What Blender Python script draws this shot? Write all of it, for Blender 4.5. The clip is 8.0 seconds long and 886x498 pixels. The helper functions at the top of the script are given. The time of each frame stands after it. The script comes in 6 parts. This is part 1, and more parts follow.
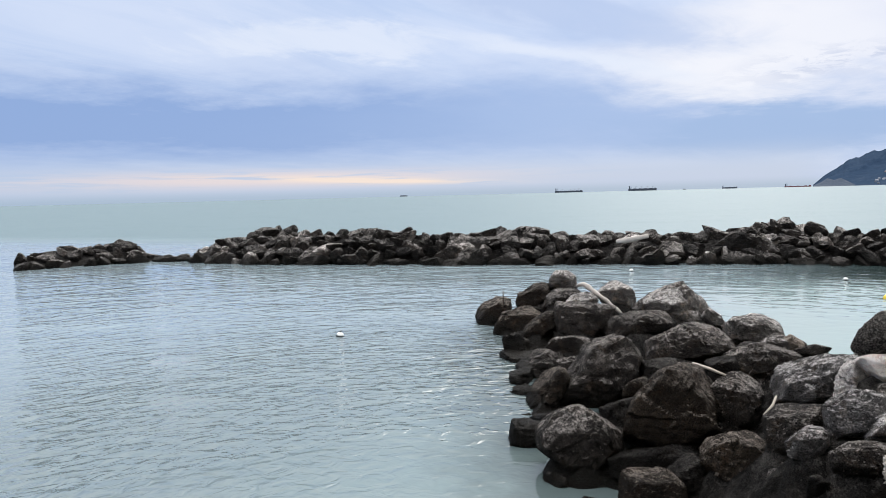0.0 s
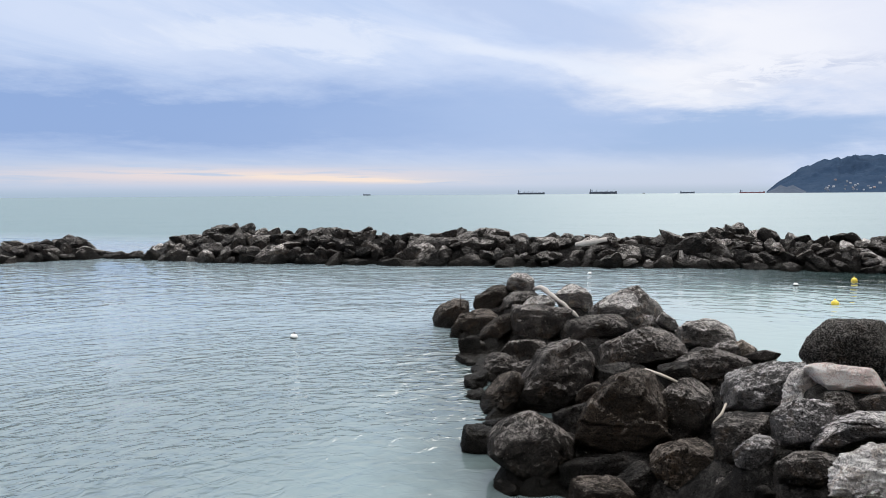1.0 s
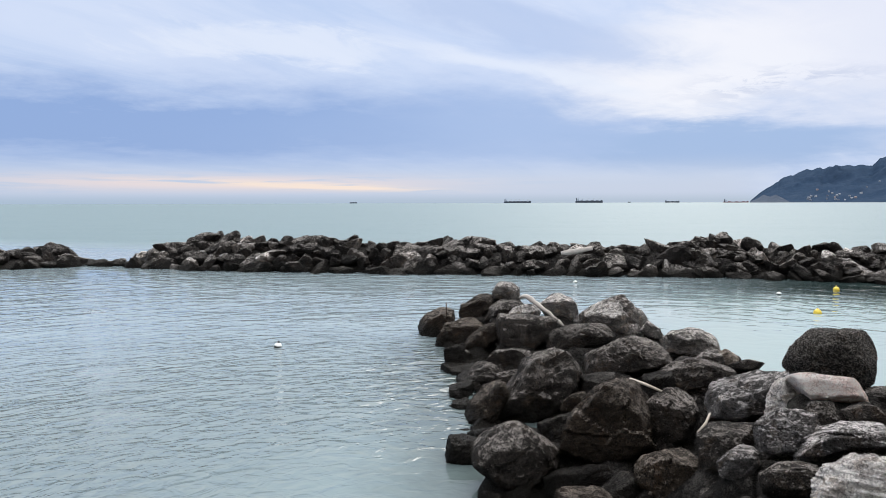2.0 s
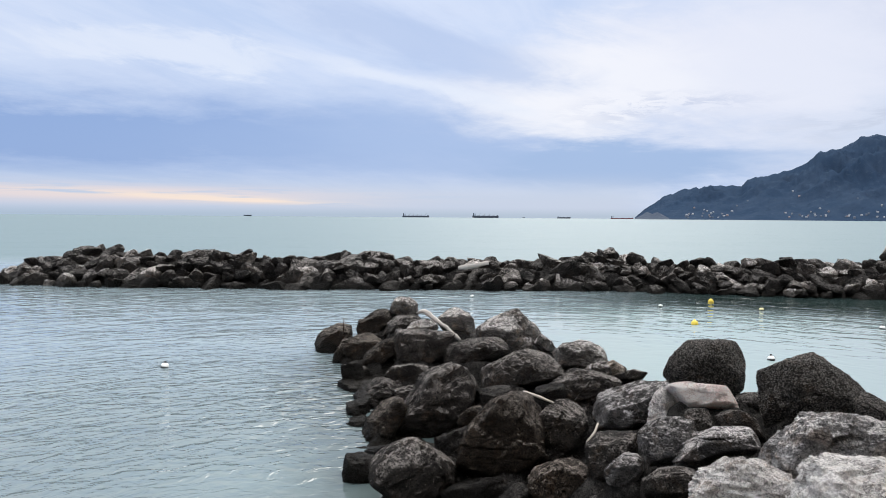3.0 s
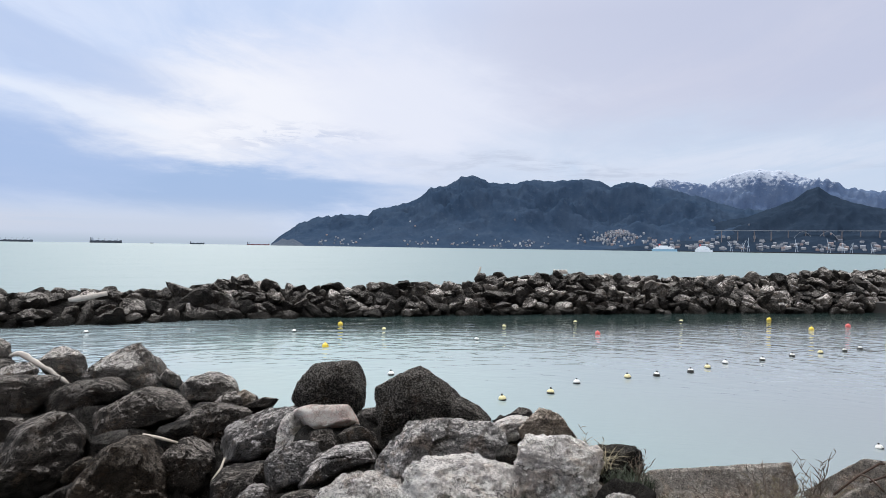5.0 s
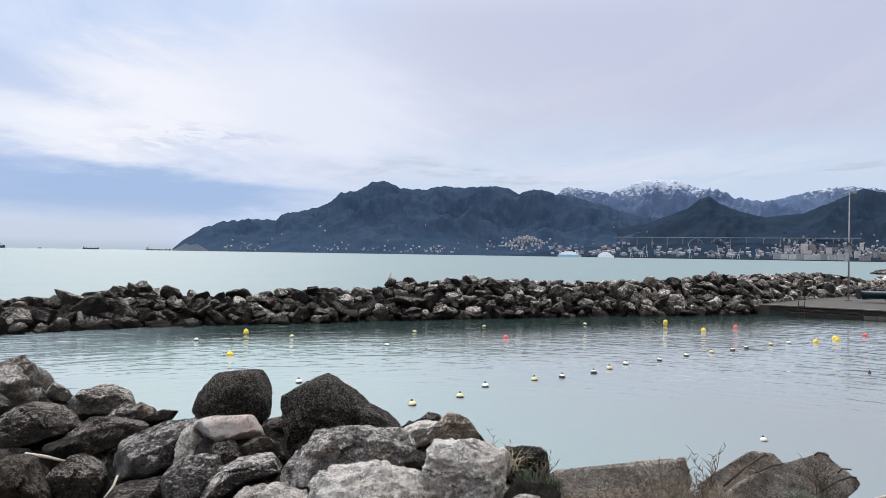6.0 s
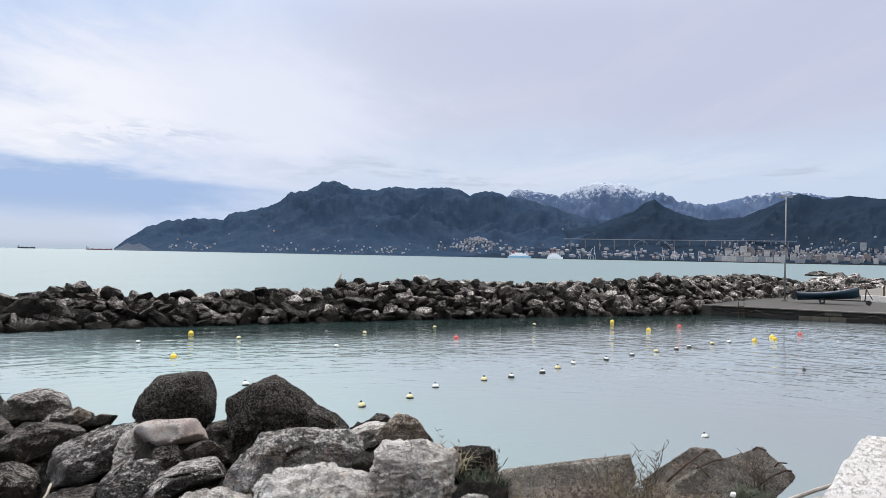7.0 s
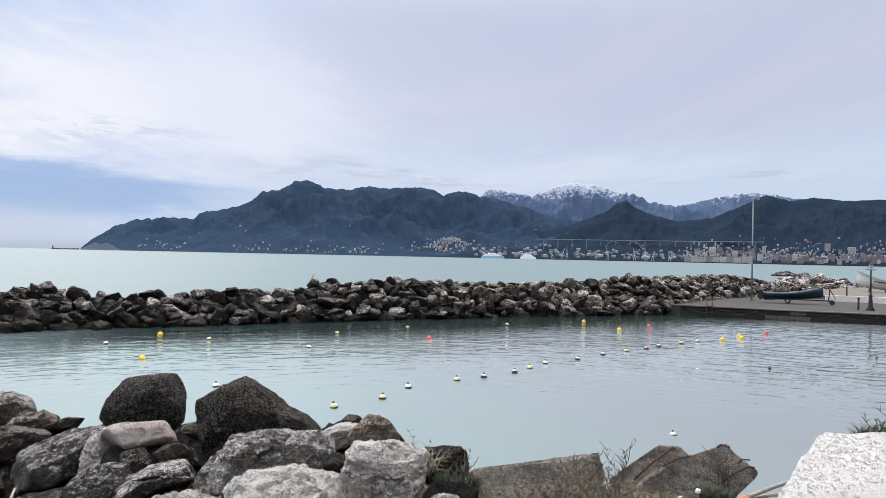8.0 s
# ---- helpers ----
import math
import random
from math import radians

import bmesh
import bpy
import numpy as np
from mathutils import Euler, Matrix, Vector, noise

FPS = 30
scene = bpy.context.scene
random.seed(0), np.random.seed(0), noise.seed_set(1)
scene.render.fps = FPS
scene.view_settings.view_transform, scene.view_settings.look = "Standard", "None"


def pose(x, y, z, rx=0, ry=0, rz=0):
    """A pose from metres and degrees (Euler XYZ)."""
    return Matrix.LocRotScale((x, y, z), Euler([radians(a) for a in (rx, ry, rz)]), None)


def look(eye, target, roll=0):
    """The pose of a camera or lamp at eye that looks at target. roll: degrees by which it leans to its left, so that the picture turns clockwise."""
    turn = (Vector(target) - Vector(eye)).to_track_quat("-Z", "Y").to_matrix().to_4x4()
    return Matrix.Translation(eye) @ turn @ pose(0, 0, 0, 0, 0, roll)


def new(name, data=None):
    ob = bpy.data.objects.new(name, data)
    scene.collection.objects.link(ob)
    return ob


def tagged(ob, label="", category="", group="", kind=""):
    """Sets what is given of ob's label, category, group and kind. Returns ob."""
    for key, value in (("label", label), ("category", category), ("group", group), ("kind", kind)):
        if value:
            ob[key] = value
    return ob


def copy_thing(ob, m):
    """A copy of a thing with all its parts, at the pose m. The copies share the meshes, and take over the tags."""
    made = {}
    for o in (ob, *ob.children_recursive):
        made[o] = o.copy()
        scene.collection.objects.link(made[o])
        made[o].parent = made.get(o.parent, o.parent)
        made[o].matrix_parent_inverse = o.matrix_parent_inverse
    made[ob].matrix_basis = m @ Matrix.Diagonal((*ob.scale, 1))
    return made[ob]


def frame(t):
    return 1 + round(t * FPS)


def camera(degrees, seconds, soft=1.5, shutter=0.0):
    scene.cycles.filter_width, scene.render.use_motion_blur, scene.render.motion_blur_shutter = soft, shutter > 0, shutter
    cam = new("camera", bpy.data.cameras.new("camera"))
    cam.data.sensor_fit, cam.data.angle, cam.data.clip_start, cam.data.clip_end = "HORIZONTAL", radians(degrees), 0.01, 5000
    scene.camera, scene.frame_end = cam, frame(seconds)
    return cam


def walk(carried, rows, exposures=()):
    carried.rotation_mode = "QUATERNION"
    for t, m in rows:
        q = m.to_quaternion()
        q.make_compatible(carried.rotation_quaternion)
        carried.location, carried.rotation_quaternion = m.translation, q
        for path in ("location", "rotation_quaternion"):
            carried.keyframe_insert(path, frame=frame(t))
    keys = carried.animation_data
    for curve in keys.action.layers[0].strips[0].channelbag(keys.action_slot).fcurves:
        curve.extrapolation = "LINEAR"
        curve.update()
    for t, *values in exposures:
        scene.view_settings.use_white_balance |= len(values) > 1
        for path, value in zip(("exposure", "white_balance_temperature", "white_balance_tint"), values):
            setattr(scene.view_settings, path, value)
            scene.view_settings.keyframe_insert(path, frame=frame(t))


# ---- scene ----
cam = camera(66.12, 8.0, soft=0.6)
# seconds, eye x y z, yaw, pitch, roll
ROWS = [
    (0.0, 0.000, 0.000, 4.600, 0.00, -4.55, -1.43),
    (0.5, 0.131, 0.127, 4.628, -2.64, -4.72, -1.04),
    (1.0, 0.167, 0.247, 4.625, -3.16, -4.60, -0.40),
    (2.5, 0.212, 0.298, 4.651, -6.81, -3.38, 0.19),
    (3.0, 0.208, 0.266, 4.675, -12.84, -2.71, 0.43),
    (3.5, 0.236, 0.230, 4.685, -20.85, -1.98, 0.65),
    (4.0, 0.261, 0.207, 4.701, -28.97, -1.31, 0.82),
    (4.5, 0.313, 0.222, 4.697, -36.74, -0.66, 0.89),
    (5.0, 0.333, 0.212, 4.705, -42.74, -0.17, 0.85),
    (6.5, 0.406, 0.234, 4.687, -52.53, 0.53, 1.01),
    (7.0, 0.421, 0.236, 4.681, -54.34, 0.56, 1.13),
    (7.5, 0.418, 0.219, 4.685, -55.76, 0.59, 1.22),
    (8.0, 0.395, 0.194, 4.695, -56.57, 0.61, 1.21),
]


def aim(t, x, y, z, yaw, pitch, roll):
    a, b = radians(yaw), radians(pitch)
    way = Vector((-math.sin(a) * math.cos(b), math.cos(a) * math.cos(b), math.sin(b)))
    return t, look((x, y, z), Vector((x, y, z)) + way * 10, roll)


walk(cam, [aim(*row) for row in ROWS])

# ---------------------------------------------------------------- node helpers


class Nodes:
    """Short spelling for node trees: every call returns an output socket."""

    def __init__(self, tree):
        self.tree = tree
        tree.nodes.clear()

    def node(self, kind):
        return self.tree.nodes.new(kind)

    def put(self, socket, value):
        if isinstance(value, bpy.types.NodeSocket):
            self.tree.links.new(value, socket)
        elif value is not None:
            socket.default_value = value

    def math(self, op, a, b=None, c=None, clamp=False):
        n = self.node("ShaderNodeMath")
        n.operation, n.use_clamp = op, clamp
        for i, v in enumerate((a, b, c)):
            self.put(n.inputs[i], v)
        return n.outputs[0]

    def add(self, a, b):
        return self.math("ADD", a, b)

    def mul(self, a, b):
        return self.math("MULTIPLY", a, b)

    def vec(self, x=0.0, y=0.0, z=0.0):
        n = self.node("ShaderNodeCombineXYZ")
        for i, v in enumerate((x, y, z)):
            self.put(n.inputs[i], v)
        return n.outputs[0]

    def split(self, v):
        n = self.node("ShaderNodeSeparateXYZ")
        self.put(n.inputs[0], v)
        return n.outputs

    def vmul(self, v, k):
        n = self.node("ShaderNodeVectorMath")
        n.operation = "MULTIPLY"
        self.put(n.inputs[0], v)
        n.inputs[1].default_value = k
        return n.outputs[0]

    def vadd(self, v, k):
        n = self.node("ShaderNodeVectorMath")
        n.operation = "ADD"
        self.put(n.inputs[0], v)
        self.put(n.inputs[1], k)
        return n.outputs[0]

    def noise(self, v, scale, detail=4.0, rough=0.55, distort=0.0):
        n = self.node("ShaderNodeTexNoise")
        self.put(n.inputs["Vector"], v)
        n.inputs["Scale"].default_value = scale
        n.inputs["Detail"].default_value = detail
        n.inputs["Roughness"].default_value = rough
        n.inputs["Distortion"].default_value = distort
        return n.outputs["Fac"]

    def voronoi(self, v, scale, feature="F1", out="Distance"):
        n = self.node("ShaderNodeTexVoronoi")
        n.feature = feature
        self.put(n.inputs["Vector"], v)
        n.inputs["Scale"].default_value = scale
        return n.outputs[out]

    def step(self, v, lo, hi, a=0.0, b=1.0):
        n = self.node("ShaderNodeMapRange")
        n.interpolation_type = "SMOOTHSTEP"
        for i, k in enumerate((v, lo, hi, a, b)):
            self.put(n.inputs[i], k)
        return n.outputs[0]

    def mix(self, f, a, b, blend="MIX"):
        n = self.node("ShaderNodeMix")
        n.data_type, n.blend_type = "RGBA", blend
        self.put(n.inputs[0], f)
        for socket, v in ((n.inputs[6], a), (n.inputs[7], b)):
            self.put(socket, (*v, 1.0) if isinstance(v, tuple) else v)
        return n.outputs[2]

    def bump(self, height, strength=0.5, distance=0.05, normal=None):
        n = self.node("ShaderNodeBump")
        n.inputs["Strength"].default_value = strength
        n.inputs["Distance"].default_value = distance
        self.put(n.inputs["Height"], height)
        if normal is not None:
            self.put(n.inputs["Normal"], normal)
        return n.outputs[0]

    def surface(self, colour, rough=0.8, normal=None, metal=0.0, spec=0.5, ior=None):
        n = self.node("ShaderNodeBsdfPrincipled")
        self.put(n.inputs["Base Color"], (*colour, 1.0) if isinstance(colour, tuple) else colour)
        self.put(n.inputs["Roughness"], rough)
        self.put(n.inputs["Metallic"], metal)
        self.put(n.inputs["Specular IOR Level"], spec)
        if ior:
            n.inputs["IOR"].default_value = ior
        if normal is not None:
            self.put(n.inputs["Normal"], normal)
        out = self.node("ShaderNodeOutputMaterial")
        self.tree.links.new(n.outputs[0], out.inputs[0])


def material(name):
    m = bpy.data.materials.new(name)
    m.use_nodes = True
    return m, Nodes(m.node_tree)


# ---------------------------------------------------------------- sky and sun
SUN_AZ, SUN_EL = -24.0, 38.0

world = bpy.data.worlds.new("overcast_evening_sky")
scene.world = world
world.use_nodes = True
N = Nodes(world.node_tree)
way = N.node("ShaderNodeTexCoord").outputs["Generated"]
sx, sy, sz = N.split(way)
DEG = 57.29578
az = N.mul(N.math("ARCTAN2", N.mul(sx, -1.0), sy), DEG)
el = N.mul(N.math("ARCSINE", sz), DEG)
# cloud sheet coordinates: a flat layer seen from below
high = N.add(N.math("MAXIMUM", sz, 0.0), 0.10)
cu, cv = N.math("DIVIDE", sx, high), N.math("DIVIDE", sy, high)
# streets of cloud run towards a point over the sea
turn = radians(-38.0)
along = N.add(N.mul(cu, -math.sin(turn)), N.mul(cv, math.cos(turn)))
across = N.add(N.mul(cu, math.cos(turn)), N.mul(cv, math.sin(turn)))
sheet = N.vec(across, N.mul(along, 0.30), 0.0)
big = N.noise(sheet, 0.55, 5.0, 0.55, 0.6)
fine = N.noise(sheet, 1.7, 7.0, 0.62, 0.9)
wob = N.mul(N.add(N.noise(N.vec(cu, cv, 3.0), 0.8, 5.0, 0.6), -0.5), 14.0)
wobel = N.mul(N.add(N.noise(N.vec(cu, cv, 9.0), 1.1, 6.0, 0.65), -0.5), 6.0)
azw, elw = N.add(az, wob), N.add(el, N.mul(wobel, N.step(el, 0.0, 8.0, 0.12, 1.0)))


def patch(a, e, wa, we, power=1.0, u=azw, v=elw):
    """A soft cloud mass about the bearing a and the height e, in degrees."""
    p = N.math("POWER", N.math("ABSOLUTE", N.mul(N.add(u, -a), 1.0 / wa)), 2.0)
    q = N.math("POWER", N.math("ABSOLUTE", N.mul(N.math("SUBTRACT", v, e), 1.0 / we)), 2.0)
    return N.mul(N.math("EXPONENT", N.mul(N.add(p, q), -1.0)), power)


sky = N.node("ShaderNodeTexSky")
sky.sky_type, sky.sun_disc = "NISHITA", False
sky.sun_elevation, sky.sun_rotation = radians(SUN_EL), radians(-SUN_AZ)
clear = N.mix(1.0, sky.outputs[0], (0.10, 0.10, 0.10), "MULTIPLY")
SLATE = (0.285, 0.415, 0.70)
mass = N.step(N.add(N.mul(big, 0.55), N.mul(fine, 0.45)), 0.40, 0.62)
wisp = N.add(N.noise(N.vec(N.mul(az, 0.075), N.mul(N.add(el, N.mul(az, -0.22)), 0.26), 1.0), 1.5, 8.0, 0.62, 0.7), -0.5)
# height above a line that sinks towards the headland, along which the cloud streets lie
slant = N.add(N.add(el, N.mul(N.add(az, 10.0), -0.22)), N.mul(wobel, 0.45))


def cloud(p, lo=0.3, hi=0.6, ragged=0.9):
    """Turns a soft mass into one with torn edges."""
    return N.step(N.add(p, N.mul(wisp, ragged)), lo, hi)


left_sky = N.mix(mass, (0.50, 0.625, 0.86), (0.68, 0.76, 0.925))
right_sky = N.mix(mass, (0.575, 0.605, 0.745), (0.64, 0.65, 0.765))
c = N.mix(N.step(azw, -54.0, -32.0), right_sky, left_sky)
# paler air low over the mountains
c = N.mix(N.mul(N.step(elw, 12.5, 7.0), N.step(az, -34.0, -50.0)), c, (0.60, 0.69, 0.83))
c = N.mix(N.mul(patch(-62.0, 7.0, 26.0, 1.6, 0.9), N.step(fine, 0.35, 0.6)), c, (0.72, 0.765, 0.87))
# dark bank over the open sea
c = N.mix(patch(22.0, 6.0, 44.0, 3.0, 1.35), c, SLATE)
c = N.mix(patch(-13.0, 5.6, 17.0, 3.2, 1.0), c, (0.375, 0.505, 0.765))
# bright break in the clouds
c = N.mix(cloud(patch(-36.0, 11.5, 17.0, 6.0, 1.2), 0.25, 1.05, 0.7), c, (0.79, 0.81, 0.905))
c = N.mix(cloud(patch(-24.5, 10.8, 10.5, 4.4, 1.6), 0.15, 1.25, 1.0), c, (0.91, 0.91, 0.945))
c = N.mix(patch(-40.0, 13.0, 14.0, 8.0, 0.5), c, (0.82, 0.84, 0.925))
c = N.mix(N.mul(cloud(patch(-10.0, 11.0, 15.0, 0.9, 1.0, az, slant), 0.30, 1.1, 1.4), 0.75), c, (0.80, 0.85, 0.945))
c = N.mix(N.mul(cloud(patch(10.0, 12.5, 16.0, 2.0, 1.0), 0.45, 0.9, 1.6), 0.75), c, (0.80, 0.85, 0.95))
# torn blue-grey cloud above it
c = N.mix(N.mul(cloud(patch(-11.0, 14.2, 13.0, 2.3, 1.5, azw, slant), 0.25, 1.2, 1.5), 0.75), c, (0.47, 0.58, 0.81))
c = N.mix(N.mul(cloud(patch(2.0, 16.6, 10.0, 0.9, 1.0, az, slant), 0.40, 0.8, 1.5), 0.6), c, (0.47, 0.58, 0.83))
# low blue-grey tongues that end before the headland
c = N.mix(N.mul(cloud(patch(-26.0, 4.3, 13.0, 2.0, 1.4), 0.15, 1.0, 0.9), 0.95), c, (0.335, 0.475, 0.73))
c = N.mix(N.mul(N.mul(patch(-30.5, 8.6, 5.5, 1.0, 1.2), N.step(N.noise(N.vec(N.mul(az, 0.16), N.mul(el, 0.6), 2.0), 2.2, 7.0, 0.65, 0.5), 0.42, 0.56)), 0.62), c, (0.52, 0.58, 0.745))
# small grey scud above the ridge
scud = N.noise(N.vec(N.mul(az, 0.10), N.mul(el, 0.75), 0.0), 2.0, 5.0, 0.6, 0.4)
c = N.mix(N.mul(patch(-52.0, 6.7, 9.0, 0.5, 0.6), N.step(scud, 0.42, 0.60)), c, (0.47, 0.52, 0.64))
c = N.mix(N.mul(patch(-80.0, 6.3, 5.0, 0.5, 0.6), N.step(scud, 0.42, 0.60)), c, (0.47, 0.52, 0.64))
# pale layer and warm glow along the sea horizon
c = N.mix(N.mul(N.step(el, 4.0, 1.2), N.step(az, -34.0, -26.0)), c, (0.535, 0.62, 0.77))
glow = N.noise(N.vec(N.mul(az, 0.07), N.mul(el, 1.3), 4.0), 1.6, 5.0, 0.6, 0.3)
c = N.mix(N.mul(patch(14.0, 1.6, 17.0, 0.62, 1.2, az, el), N.step(glow, 0.33, 0.55)), c, (0.80, 0.71, 0.72))
c = N.mix(N.mul(patch(6.5, N.add(1.35, N.mul(N.add(az, -6.0), 0.035)), 8.0, 0.24, 1.5, az, el), N.step(glow, 0.30, 0.5)), c, (0.94, 0.785, 0.68))
c = N.mix(N.step(el, 0.9, 0.0), c, (0.42, 0.53, 0.655))
# the cloud deck brightens towards the zenith
c = N.mix(0.94, clear, c)
veil = patch(SUN_AZ, 48.0, 75.0, 34.0, 0.9, az, el)
c = N.mix(1.0, c, (0.985, 1.0, 1.035), "MULTIPLY")
c = N.mix(N.step(el, 18.0, 44.0), c, N.mix(veil, N.mix(mass, (2.1, 2.15, 2.28), (2.4, 2.42, 2.49)), (3.5, 3.45, 3.4)))
back = N.node("ShaderNodeBackground")
N.put(back.inputs["Color"], c)
back.inputs["Strength"].default_value = 1.0
N.tree.links.new(back.outputs[0], N.node("ShaderNodeOutputWorld").inputs[0])

lamp = bpy.data.lights.new("veiled_sun", "SUN")
lamp.energy, lamp.angle, lamp.color = 1.5, radians(30.0), (1.0, 0.95, 0.88)
sun_ob = new("veiled_sun", lamp)
a, b = radians(SUN_AZ), radians(SUN_EL)
sun_ob.matrix_world = look((-math.sin(a) * math.cos(b) * 50, math.cos(a) * math.cos(b) * 50, math.sin(b) * 50), (0, 0, 0))
scene.view_settings.exposure = 0.0

# ---------------------------------------------------------------- materials


def rock_material(name, dark, mid, light, streak=0.5, scale=1.0, tide=0.0, relief=1.0, shells=0.0, crust=0.5, contrast=1.0, veins=0.5, sheen=0.12, spread=0.5):
    """Weathered boulder: broad tone, strata, fine pits and pale crust. crust: how much of the face the pale crust takes."""
    m, n = material(name)
    geo = n.node("ShaderNodeNewGeometry")
    info = n.node("ShaderNodeObjectInfo").outputs["Random"]
    spot = n.vadd(n.node("ShaderNodeTexCoord").outputs["Object"], n.vec(n.mul(info, 37.0), n.mul(info, 19.0), n.mul(info, 53.0)))
    broad = n.noise(spot, 1.7 * scale, 5.0, 0.6, 0.5)
    grain = n.noise(spot, 10.0 * scale, 9.0, 0.74, 0.3)
    grit = n.noise(spot, 42.0 * scale, 6.0, 0.72)
    layer = n.noise(n.vmul(spot, (1.0, 1.3, 5.0)), 2.4 * scale, 8.0, 0.68, 1.6)
    bent = n.vadd(spot, n.vmul(n.vec(grain, layer, broad), (0.7, 0.7, 0.7)))
    crack = n.voronoi(bent, 1.9 * scale, "DISTANCE_TO_EDGE")
    split_ = n.voronoi(n.vmul(bent, (1.0, 1.0, 2.2)), 5.5 * scale, "DISTANCE_TO_EDGE")
    col = n.mix(n.step(broad, 0.36, 0.64), dark, mid)
    pale = n.step(n.add(n.mul(layer, 0.5), n.add(n.mul(broad, 0.25), n.add(n.mul(grain, 0.15), n.mul(grit, 0.10)))), 0.55 - 0.12 * crust, 0.70 - 0.12 * crust)
    col = n.mix(n.mul(pale, 0.75), col, light)
    # rusty and ochre staining
    stain = n.step(n.noise(spot, 3.1 * scale, 6.0, 0.65, 0.8), 0.50, 0.66, 0.0, 0.6 * contrast)
    col = n.mix(stain, col, n.mix(1.0, col, (1.25, 0.97, 0.72), "MULTIPLY"))
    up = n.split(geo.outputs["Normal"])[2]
    # salt, droppings and lichen on the upper faces, which are also painted paler as lit
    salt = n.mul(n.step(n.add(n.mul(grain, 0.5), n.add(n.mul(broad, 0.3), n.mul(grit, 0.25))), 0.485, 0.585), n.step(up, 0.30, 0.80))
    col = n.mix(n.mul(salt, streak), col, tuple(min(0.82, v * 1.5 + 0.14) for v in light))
    # shade inside the pits is painted into the colour
    pit_shade = n.step(n.add(n.mul(grain, 0.6), n.mul(grit, 0.4)), 0.47, 0.39)
    col = n.mix(n.mul(pit_shade, 0.6 * contrast), col, tuple(v * 0.2 for v in dark))
    col = n.mix(n.step(crack, 0.028, 0.004, 0.0, veins), col, tuple(v * 0.15 for v in dark))
    col = n.mix(n.mul(n.step(split_, 0.035, 0.004, 0.0, veins), n.step(broad, 0.42, 0.56)), col, tuple(v * 0.2 for v in dark))
    dust = n.noise(spot, 95.0 * scale, 4.0, 0.75)
    # low grain darkened and high grain paled, as the relief would shade
    pores = n.add(n.mul(grain, 0.22), n.add(n.mul(grit, 0.40), n.mul(dust, 0.38)))
    relief_tone = n.step(pores, 0.42, 0.58, 1.0 - 0.75 * contrast, 1.0 + 0.85 * contrast)
    col = n.mix(1.0, col, n.vec(relief_tone, relief_tone, relief_tone), "MULTIPLY")
    # tiny pale flecks of shell and quartz
    fleck = n.mul(n.step(n.split(n.voronoi(spot, 34.0, "F1", "Color"))[0], 0.90, 0.93), n.step(n.voronoi(spot, 34.0), 0.32, 0.2))
    col = n.mix(n.mul(fleck, 0.55), col, tuple(min(0.8, v * 1.8 + 0.05) for v in light))
    own = n.math("FRACT", n.add(info, n.mul(geo.outputs["Random Per Island"], 3.7)))
    shade = n.add(n.mul(own, spread), 1.0 - 0.5 * spread)
    col = n.mix(1.0, col, n.vec(shade, shade, shade), "MULTIPLY")
    rough = n.step(grain, 0.35, 0.65, 0.70, 0.95)
    if tide:
        # weed and wet stone up to the high-water line
        z = n.split(geo.outputs["Position"])[2]
        wet = n.step(n.add(z, n.mul(n.add(broad, -0.5), 0.8)), tide + 0.25, tide - 0.15)
        col = n.mix(wet, col, n.mix(0.85, col, (0.010, 0.009, 0.007)))
        rough = n.math("SUBTRACT", rough, n.mul(wet, 0.25))
    height = n.add(n.mul(grain, 0.60), n.add(n.mul(layer, 0.7), n.add(n.mul(n.step(crack, 0.0, 0.07), 0.30), n.mul(n.step(split_, 0.0, 0.06), 0.12))))
    normal = n.bump(height, 1.0, 0.16 * relief)
    normal = n.bump(n.add(grit, n.mul(dust, 0.5)), 1.0, 0.055 * relief, normal)
    if shells:
        wavy = n.vadd(spot, n.vmul(n.vec(grain, grit, layer), (0.03, 0.03, 0.03)))
        cell = n.voronoi(wavy, 52.0, "DISTANCE_TO_EDGE")
        tone = n.split(n.voronoi(wavy, 52.0, "F1", "Color"))[0]
        col = n.mix(n.step(tone, 0.60, 1.0, 0.0, 0.75), col, (0.37, 0.36, 0.345))
        col = n.mix(n.step(tone, 0.42, 0.28, 0.0, 0.8), col, (0.012, 0.010, 0.009))
        col = n.mix(n.step(cell, 0.12, 0.02, 0.0, 0.8), col, (0.012, 0.011, 0.010))
        normal = n.bump(n.mul(n.step(cell, 0.0, 0.25), n.add(tone, 0.4)), 1.0, 0.05, normal)
    col = n.mix(1.0, col, (0.86, 0.85, 0.84), "DARKEN")
    n.surface(n.mix(1.0, col, (1.03, 1.0, 0.97), "MULTIPLY"), rough, normal, spec=sheen)
    return m


